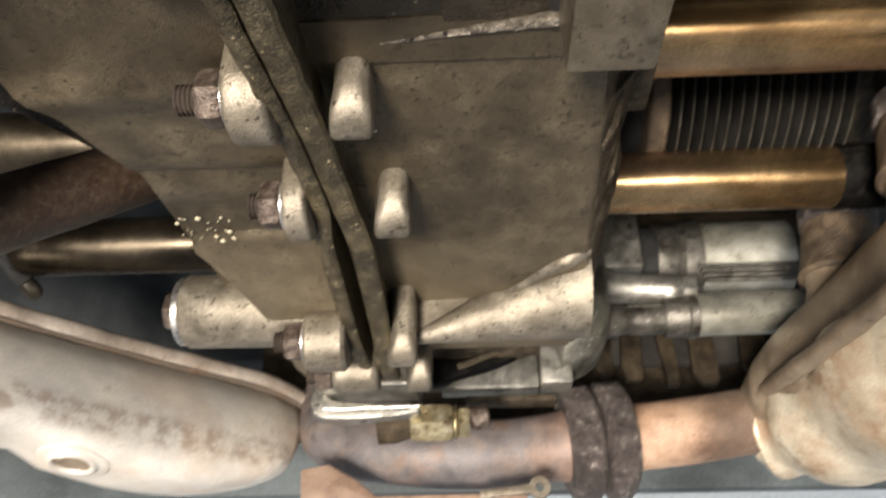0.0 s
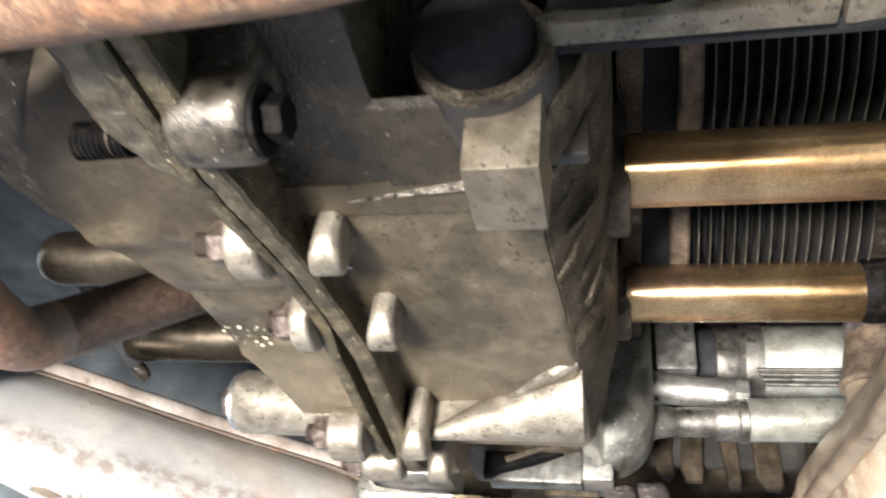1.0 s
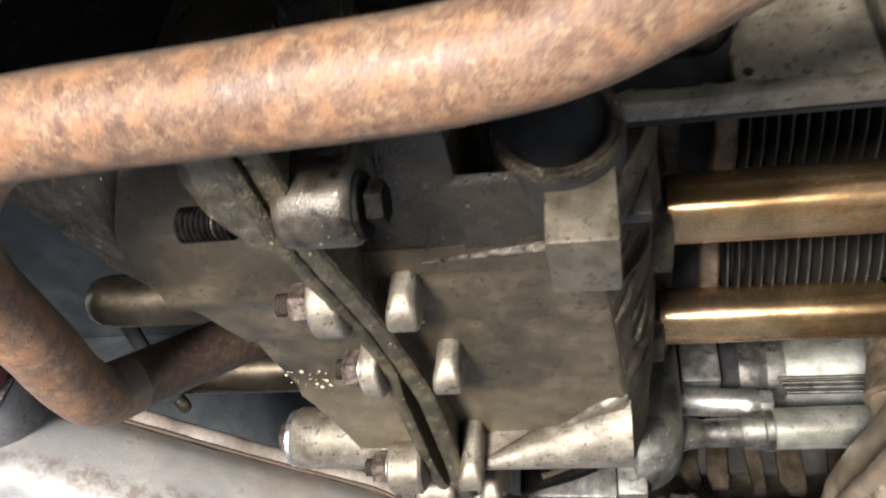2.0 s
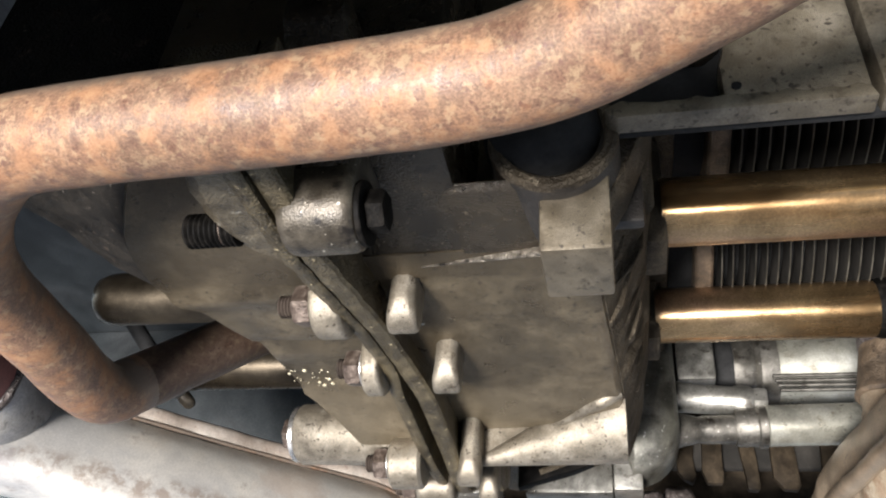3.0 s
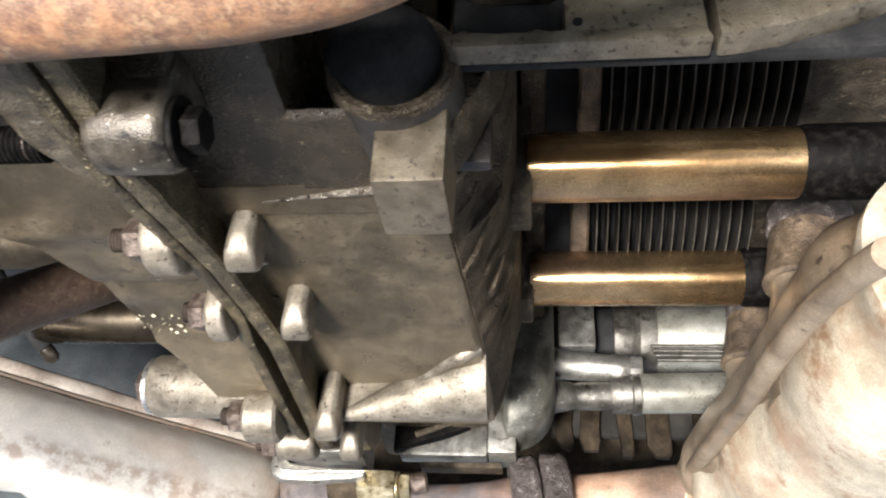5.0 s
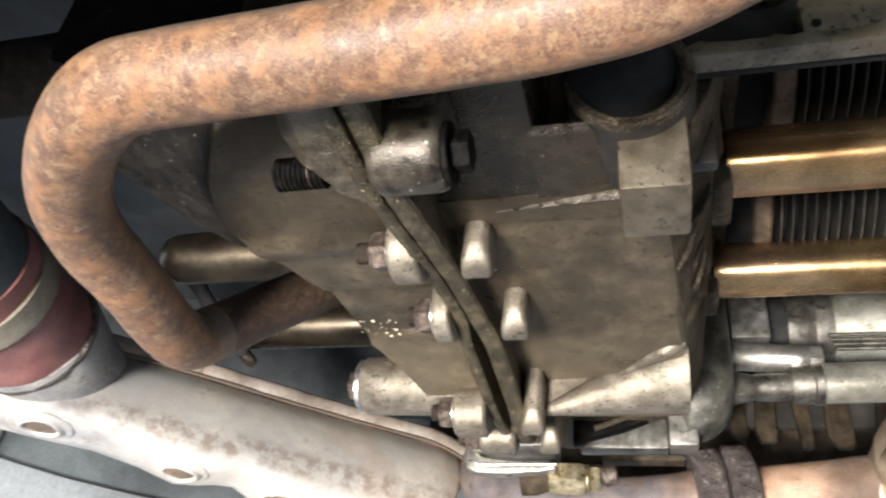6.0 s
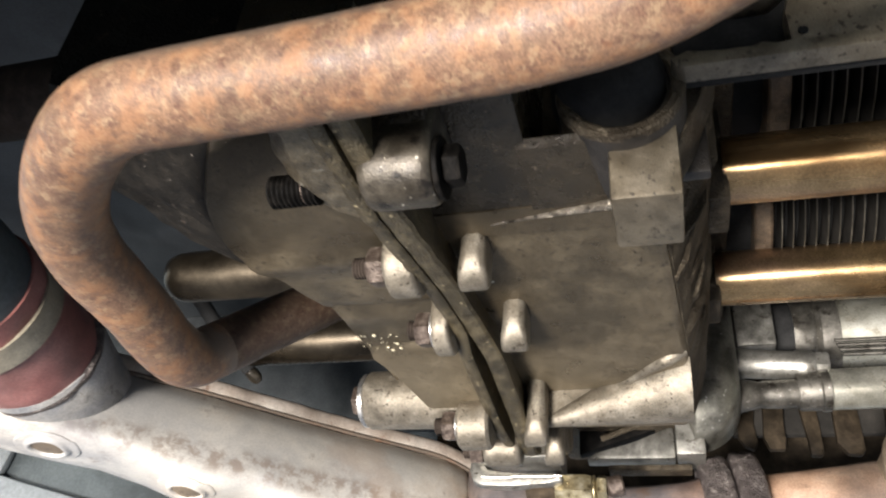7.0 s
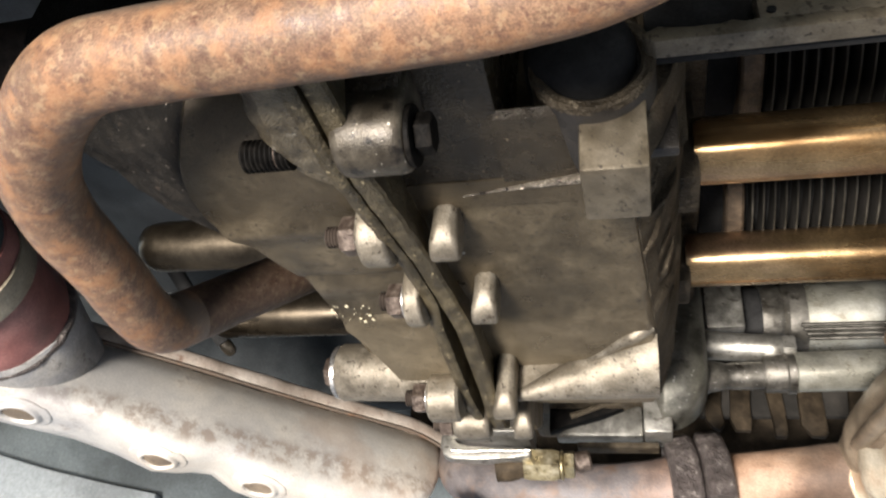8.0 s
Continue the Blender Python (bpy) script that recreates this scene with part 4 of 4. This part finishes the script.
BOTTOM = [(-0.40, 0.004), (-0.296, 0.005), (-0.270, 0.0045), (-0.248, 0.006), (-0.234, 0.003), (-0.220, -0.001), (-0.206, -0.004), (-0.192, 0.001), (-0.182, 0.004), (-0.168, -0.004), (-0.148, -0.008), (-0.110, -0.008), (-0.090, -0.003), (-0.072, 0.001), (-0.04, 0.006)]
smooth_x = curve_points([(x, y, 0) for x, y in SX], 3)
sections = []
for i, p in enumerate(smooth_x):
    k = min(i / 3, len(SHRINK) - 1.001)
    sh = SHRINK[int(k)] + (SHRINK[int(k) + 1] - SHRINK[int(k)]) * (k - int(k))
    row = []
    for o, z in SECTION:
        zz = z + lerp_table(BOTTOM, p.x) * max(0.0, min(1.0, (0.412 - z) / 0.024))
        away = max(0.0, min(1.0, (p.x + 0.115) / 0.065)) ** 1.5 * max(0.0, 0.428 - zz) * 0.42
        q = Vector((p.x - 0.74 * away, p.y - 0.67 * away, 0)) + OUT * ((o + 0.036) * sh - 0.036)
        row.append((q.x, q.y, 0.440 + (zz - 0.440) * (0.3 + 0.7 * sh) + 0.0012 * noise.noise(Vector((q.x, q.y, z)) * 30)))
    sections.append(row)
shell_mesh = loft(sections)
bmesh.ops.recalc_face_normals(shell_mesh, faces=shell_mesh.faces)
shell_tree = BVHTree.FromBMesh(shell_mesh)
part("shell", shell_mesh, SHELL, hx, smooth=70)
SEAMLINE = [(p.x + 0.001, p.y - 0.001, 0.4555 - 0.012 * max(0, (p.x + 0.085) / 0.04) ** 2) for p in smooth_x[::2]]
seam = part("rolled_seam", sweep([(x, y, z + 0.0022) for x, y, z in SEAMLINE], 0.0046, 16, 3, wobble=0.0008, flat=1.6), SEAMTAN, hx, "brown-tinged rolled seam")
part("rust_line", sweep([(x + 0.0027, y - 0.0027, z - 0.0036) for x, y, z in SEAMLINE], 0.0016, 8, 3, wobble=0.0006), RUST, seam, "rust along the fold")


def pressed(at, normal, steps, cap):
    """Rings that lie on the shell: steps of (radius, height over it)."""
    d, u, v = frame_of(normal)
    bm = bmesh.new()
    rings = []
    for r, h in steps:
        row = []
        for k in range(36):
            a = 2 * math.pi * k / 36
            spot, out, _, _ = shell_tree.find_nearest(at + u * (r * math.cos(a)) + v * (r * math.sin(a)))
            row.append(bm.verts.new(spot + out * h))
        rings.append(row)
    skin(bm, rings, (False, cap))
    return bm


for x, y, z in ((-0.199, 0.465, 0.375), (-0.261, 0.402, 0.380), (-0.149, 0.515, 0.370)):
    at, normal, _, _ = shell_tree.find_nearest(Vector((x, y, z)))
    dimple = part("dimple", pressed(at, normal, [(0.0200, -0.0004), (0.0194, 0.0006), (0.0184, 0.0009), (0.0150, 0.0003), (0.0132, 0.0009), (0.0124, 0.0022), (0.0110, 0.0024), (0.0101, 0.0016), (0.0098, 0.0004)], False), SHELL, hx, "shallow pressed ring round a stud hole", smooth=80)
    part("stud_hole", pressed(at, normal, [(0.0100, 0.0003), (0.0090, 0.0005), (0.0040, 0.0005)], True), BROWNSHELL, dimple, "dark stud hole")

# ---- red hose ----
hose = thing("heater_hose", (-0.28, 0.36, 0.43), "faded red rubber hose with a cream metal band", "hose")
part("hose", sweep([(-0.2651, 0.3710, 0.4360), (-0.2605, 0.3450, 0.4357), (-0.2532, 0.3045, 0.4355), (-0.2512, 0.2930, 0.4355)], 0.0388, 40, 6, wobble=0.0012), RED, hose)
part("inner_pipe", sweep([(-0.2515, 0.2950, 0.4355), (-0.2450, 0.2500, 0.4380), (-0.2420, 0.2100, 0.4440), (-0.2420, 0.1700, 0.4540)], 0.0372, 40, 6, wobble=0.0006), PANEL, hose, "dark painted heater pipe")
part("cuff", lathe((-0.2720, 0.4250, 0.4270), (-0.2649, 0.3720, 0.4360), [(0, 0.037), (0.3, 0.0380), (0.6, 0.0392), (0.94, 0.0408), (1, 0.0398)], 48, wobble=0.012), GRIME, hose, "sooty grey neck of the hose")
part("cuff_rim", lathe((-0.2652, 0.3735, 0.4360), (-0.2641, 0.3675, 0.4360), [(0, 0.0404), (0.3, 0.0414), (0.7, 0.0412), (1, 0.0385)], 72, wobble=0.03), HEAVY_RUST, hose, "flaking rusty rim")
part("band", sweep([(-0.2563, 0.3230, 0.4356), (-0.2535, 0.3060, 0.4355)], 0.0404, 40, 2), CREAM, hose, "cream metal hose band")

# ---- exhaust ----
pipe = thing("exhaust_pipe", (0.1, 0.58, 0.375), "grey and orange heat-scaled exhaust crossover pipe", "exhaust pipe")
part("bend", sweep([(-0.035, 0.66, 0.47), (-0.030, 0.625, 0.435), (-0.018, 0.598, 0.413), (0.012, 0.585, 0.402), (0.06, 0.58, 0.396), (0.10, 0.581, 0.398), (0.135, 0.582, 0.402)], lambda q: 0.0205 + 0.004 * max(0.0, (q - 0.88) / 0.12) ** 2, 36, 8, wobble=0.0005), BEND, pipe)
part("outlet_pipe", sweep([(0.135, 0.582, 0.402), (0.17, 0.584, 0.406), (0.21, 0.586, 0.411), (0.25, 0.587, 0.417)], 0.0205, 36, 6, wobble=0.0005), OUTLET, pipe)
clamp = thing("pipe_clamp", (0.147, 0.583, 0.37), "flaking rusted two-part pipe flange clamp", "pipe clamp")
for p0, p1, prof in (((0.126, 0.582, 0.402), (0.146, 0.583, 0.404), [(0, 0.024), (0, 0.029), (0.06, 0.0315), (0.14, 0.033), (0.3, 0.0335), (0.45, 0.0345), (0.6, 0.034), (0.75, 0.0345), (0.88, 0.0335), (0.95, 0.032), (1, 0.030)]), ((0.1468, 0.583, 0.404), (0.166, 0.584, 0.406), [(0, 0.030), (0.05, 0.033), (0.15, 0.0355), (0.3, 0.036), (0.5, 0.0352), (0.7, 0.0357), (0.85, 0.0345), (0.94, 0.0325), (1, 0.029), (1, 0.024)])):
    bm = lathe(p0, p1, prof, 84, wobble=0.035)
    for v in bm.verts:
        d = Vector((0, v.co.y - 0.583, v.co.z - 0.404))
        v.co += d * (0.05 * noise.noise(v.co * 260) + 0.04 * max(0.0, noise.noise(v.co * 55 + Vector((7, 0, 0)))))
    part("flange", bm, HEAVY_RUST, clamp, smooth=60)

hxr = thing("heat_exchanger", (0.30, 0.48, 0.39), "dusty tan steel heat exchanger with a folded seam", "heat exchanger")
part("shell", sweep([(0.310, 0.285, 0.405), (0.308, 0.30, 0.405), (0.306, 0.36, 0.405), (0.302, 0.45, 0.407), (0.293, 0.52, 0.409), (0.278, 0.565, 0.411), (0.262, 0.590, 0.414), (0.249, 0.597, 0.415)], lambda q: (0.050 + 0.003 * math.sin(q * 30)) * min(1, 0.55 + q * 6) - 0.0265 * max(0, (q - 0.5) / 0.5), 44, 8, wobble=0.0012), TAN, hxr)
part("upper_shell", sweep([(0.292, 0.30, 0.425), (0.290, 0.37, 0.427), (0.288, 0.45, 0.429), (0.280, 0.52, 0.429), (0.266, 0.565, 0.425), (0.255, 0.585, 0.421)], lambda q: 0.036 * min(1, 0.6 + q * 5) - 0.014 * max(0, (q - 0.6) / 0.4) ** 1.4, 40, 8, wobble=0.0012), BROWNSHELL, hxr, "brown heat-dulled upper shell")
part("folded_seam", sweep([(0.246, 0.235, 0.381), (0.245, 0.262, 0.389), (0.2445, 0.295, 0.396), (0.244, 0.33, 0.400), (0.2435, 0.385, 0.404), (0.243, 0.445, 0.409), (0.243, 0.52, 0.418), (0.2455, 0.575, 0.4255), (0.247, 0.597, 0.428)], 0.0052, 16, 8, wobble=0.0008), BROWNSHELL, hxr, "folded brown seam strip")
for x, y in ((0.286, 0.497), (0.290, 0.400)):
    neck = part("header_neck", sweep([(x + 0.004, y + 0.002, 0.415), (x - 0.001, y + 0.001, 0.435), (x - 0.005, y, 0.455), (x - 0.006, y, 0.474)], lambda q: 0.040 - 0.0205 * min(1, q * 1.2), 36, 6, wobble=0.0006), BROWNSHELL, hxr, "brown header neck")
    part("collar", lathe((x - 0.008, y, 0.466), (x, y, 0.499), [(0, 0.0195), (0.05, 0.0212), (0.2, 0.0203), (1, 0.0203)], 40, wobble=0.01), HEADER, neck, "orange-brown heat-tinted collar")
    part("flange_ring", lathe((x, y, 0.4985), (x + 0.003, y, 0.516), [(0, 0.0195), (0.15, 0.0215), (0.85, 0.0215), (1, 0.017)], 40, wobble=0.05), HEAVY_RUST, neck, "heavily rusted flange ring")
    part("port_pipe", sweep([(x + 0.002, y, 0.512), (x + 0.005, y + 0.002, 0.545)], 0.0165, 28, 3), ARMRUST, neck)

# ---- chain housing and oil lines at the rear right ----
housing = thing("chain_housing", (0.12, 0.55, 0.42), "grey cast alloy chain housing with a bracket arm", "engine housing")
arc = [(0.124 + 0.033 * math.sin(k * math.pi / 48), 0.470 - 0.034 * math.cos(k * math.pi / 48)) for k in range(25)]
outline = arc + [(0.157, 0.56), (0.120, 0.56), (0.120, 0.45)]
sections = []
for y, w in ((0.5215, 0.45), (0.5225, 0.66), (0.5255, 0.82), (0.5305, 0.93), (0.538, 0.985), (0.548, 1.0), (0.566, 1.0)):
    sections.append([(0.132 + (px - 0.132) * w, y + 0.0006 * noise.noise(Vector((px, y, pz)) * 90), 0.505 + (pz - 0.505) * w) for px, pz in outline])
part("curved_wall", loft(sections), GREYCAST, housing, "rounded oily wall of the housing", smooth=60)
part("arm", prism([(0.051, 0.4275), (0.058, 0.4325), (0.083, 0.4395), (0.107, 0.4495), (0.111, 0.4495), (0.111, 0.4275)], "y", 0.550, 0.566, 0.0022), ALLOY, housing, "stained tapered arm")
# Near-black plate: shade of the recess above the arm, put into its colour.
part("arm_recess", prism([(0.046, 0.433), (0.100, 0.4505), (0.100, 0.462), (0.046, 0.462)], "y", 0.556, 0.566, 0.001), BOLT, housing)
part("arm_block", block((0.1115, 0.540, 0.4265), (0.1305, 0.571, 0.4555), 0.0025), ALLOY, housing, "bright machined block")
part("arm_foot", block((0.066, 0.553, 0.4205), (0.121, 0.566, 0.4245), 0.001), GREASE, housing)
part("brace", rod((0.062, 0.548, 0.441), (0.112, 0.552, 0.4615), 0.0022, 12), GREASE, housing)
part("body", block((0.03, 0.54, 0.45), (0.13, 0.62, 0.60), 0.006), GREASE, housing)
part("cover", block((0.16, 0.565, 0.5165), (0.188, 0.60, 0.56), 0.003), ALLOY, housing)

line = thing("oil_line", (0.19, 0.57, 0.475), "silver oil line fitting with a hexagon end", "oil line")
part("upper_tube", lathe((0.143, 0.565, 0.5035), (0.210, 0.57, 0.5), [(0, 0.0175), (0.10, 0.0150), (0.22, 0.0118), (0.32, 0.0106), (0.80, 0.0102), (0.82, 0.0112), (0.97, 0.0112), (1, 0.0100)], 28), ALLOY, line)
part("hex_end", hexagon((0.210, 0.57, 0.5), (0.2195, 0.57, 0.4995), 0.0188), ALLOY, line, "silver hexagon end")
part("lower_tube", lathe((0.143, 0.562, 0.476), (0.198, 0.57, 0.48), [(0, 0.0195), (0.13, 0.0155), (0.28, 0.0118), (0.40, 0.0104), (0.45, 0.0100), (0.5, 0.0090), (0.56, 0.0098), (1, 0.0102)], 28, wobble=0.02), DULLALLOY, line, "stained lower tube")
part("coupling", lathe((0.196, 0.57, 0.481), (0.2165, 0.57, 0.4815), [(0, 0.0125), (0.1, 0.0135), (0.7, 0.0135), (0.75, 0.0148), (1, 0.0148)], 32), DULLALLOY, line)
part("pale_tube", rod((0.2155, 0.57, 0.482), (0.31, 0.57, 0.484), 0.0142, 36), PALE, line, "pale yellowish tube")

cooler = thing("oil_thermostat", (0.23, 0.60, 0.515), "silver alloy thermostat housing with fine ridges", "thermostat housing")
part("neck", lathe((0.19, 0.61, 0.545), (0.205, 0.61, 0.545), [(0, 0.026), (1, 0.026)], 36), NEARBLACK, cooler)
part("ring", lathe((0.204, 0.61, 0.545), (0.236, 0.61, 0.545), [(0, 0.027), (0.4, 0.028), (0.5, 0.026), (0.6, 0.029), (1, 0.029)], 40), DULLALLOY, cooler)
part("body", lathe((0.236, 0.61, 0.545), (0.30, 0.61, 0.545), [(0, 0.028), (1, 0.028)], 40), PALE, cooler)
for k in range(7):
    y, z = 0.588 - 0.0004 * k, 0.5400 - 0.0040 * k
    part("ridge", rod((0.2265 + 0.0012 * k, y, z), (0.30, y, z), 0.0015, 10), DULLALLOY, cooler)

# ---- parts under the seam's rear end ----
pump = thing("scavenge_cover", (0.02, 0.50, 0.385), "bright-edged alloy cover plate under the seam", "cover plate")
part("cover_plate", block((-0.008, 0.47, 0.4005), (0.043, 0.515, 0.418), 0.004), ALLOY, pump)
crumple = prism([(-0.0125, 0.409), (-0.0137, 0.402), (-0.0137, 0.396), (-0.0120, 0.3915), (-0.0080, 0.3892), (-0.0020, 0.3884), (0.006, 0.3880), (0.015, 0.3882), (0.024, 0.3887), (0.034, 0.3895), (0.043, 0.3908), (0.0438, 0.3950), (0.036, 0.3962), (0.026, 0.3962), (0.016, 0.3966), (0.006, 0.3972), (-0.0020, 0.3988), (-0.0055, 0.4025), (-0.006, 0.409)], "y", 0.4835, 0.494, 0.0014)
for v in crumple.verts:
    v.co += Vector((0.0006, 0.0010, 0.0008)) * noise.noise(v.co * 170)
part("crumpled_edge", crumple, ALLOY, pump, "bright crumpled edge of the cover", smooth=60)
part("lip", sweep([(-0.006, 0.4822, 0.3935), (0.004, 0.4826, 0.3930), (0.016, 0.4822, 0.3934), (0.030, 0.4826, 0.3936), (0.0435, 0.4824, 0.3938)], 0.0008, 10, 5, wobble=0.0002), ZINC, pump, "bright bent lip of the plate")
part("side_ear", prism([(-0.030, 0.432), (-0.026, 0.422), (-0.008, 0.408), (0.01, 0.408), (0.01, 0.44), (-0.030, 0.44)], "y", 0.47, 0.50, 0.003), CASE, pump)
fitting = thing("brass_fitting", (0.05, 0.50, 0.375), "yellow brass pipe fitting below the cover", "brass fitting")
part("body", hexagon((0.038, 0.50, 0.3905), (0.060, 0.50, 0.3905), 0.0185), BRASS, fitting)
part("ring", rod((0.0598, 0.50, 0.3905), (0.0630, 0.50, 0.3905), 0.0092, 24), BRASS, fitting)
part("cap", hexagon((0.0630, 0.50, 0.3910), (0.0690, 0.50, 0.3910), 0.0150, turn=0.5), BRASS, fitting)
part("end", rod((0.069, 0.50, 0.392), (0.079, 0.50, 0.394), 0.0065, 20), NUT, fitting)
part("neck", lathe((0.020, 0.50, 0.388), (0.038, 0.50, 0.390), [(0, 0.0085), (0.5, 0.0090), (1, 0.0070)], 24, wobble=0.05), TIN, fitting, "rusty cone behind the fitting")

# ---- brown tinware behind ----
tin = thing("engine_tin", (0.2, 0.66, 0.44), "brown engine tinware with notched lower edge", "engine tin")
part("sheet", block((-0.10, 0.69, 0.44), (0.42, 0.694, 0.70), 0.001), TIN, tin)
# Added near-black sheet that hides the upper part of the tabs.
part("dark_sheet", block((0.155, 0.640, 0.4765), (0.36, 0.648, 0.55), 0.002), MATTDARK, tin)
rng = random.Random(21)
x = 0.160
while x < 0.34:
    w, zb, yy = rng.uniform(0.011, 0.021), 0.456 + rng.uniform(-0.003, 0.012), 0.630 + rng.uniform(0, 0.009)
    lean = rng.uniform(-0.002, 0.002)
    bm = prism([(x + lean, 0.50), (x + rng.uniform(-0.002, 0.002), zb + 0.010), (x + w * rng.uniform(0.1, 0.3), zb + rng.uniform(0, 0.004)), (x + w * rng.uniform(0.6, 0.9), zb), (x + w, zb + rng.uniform(0.002, 0.010)), (x + w * rng.uniform(0.85, 1.0), zb + 0.020), (x + w * 1.05 + lean, 0.50)], "y", yy, yy + 0.007, 0.0013)
    part("tab", bm, TIN, tin)
    x += w + rng.uniform(0.005, 0.020)

# ---- rusty plate and lever under the exhaust bend ----
hanger = thing("exhaust_hanger", (0.0, 0.56, 0.35), "orange rusty hanger plate below the exhaust bend", "hanger plate")
part("plate", prism([(-0.028, 0.352), (-0.030, 0.380), (-0.014, 0.383), (0.004, 0.373), (0.014, 0.3645), (0.10, 0.3650), (0.10, 0.3615), (0.02, 0.3575)], "y", 0.548, 0.556, 0.0015), SALMON, hanger)
lever = thing("steel_lever", (0.10, 0.55, 0.36), "small pale steel lever with a round eye", "lever")
part("shank", prism([(0.073, 0.3610), (0.103, 0.3635), (0.103, 0.3690), (0.073, 0.3655)], "y", 0.543, 0.547, 0.001), LUG, lever)
eye = bmesh.new()
d, u, v = frame_of((0, 1, 0))
skin(eye, [ring(eye, Vector((0.1065, 0.5425, 0.3665)) + d * h, u, v, r, r, 24) for h, r in ((0.005, 0.0025), (0, 0.0025), (0, 0.006), (0.005, 0.006), (0.005, 0.0025))], (False, False))
part("eye", eye, LUG, lever)
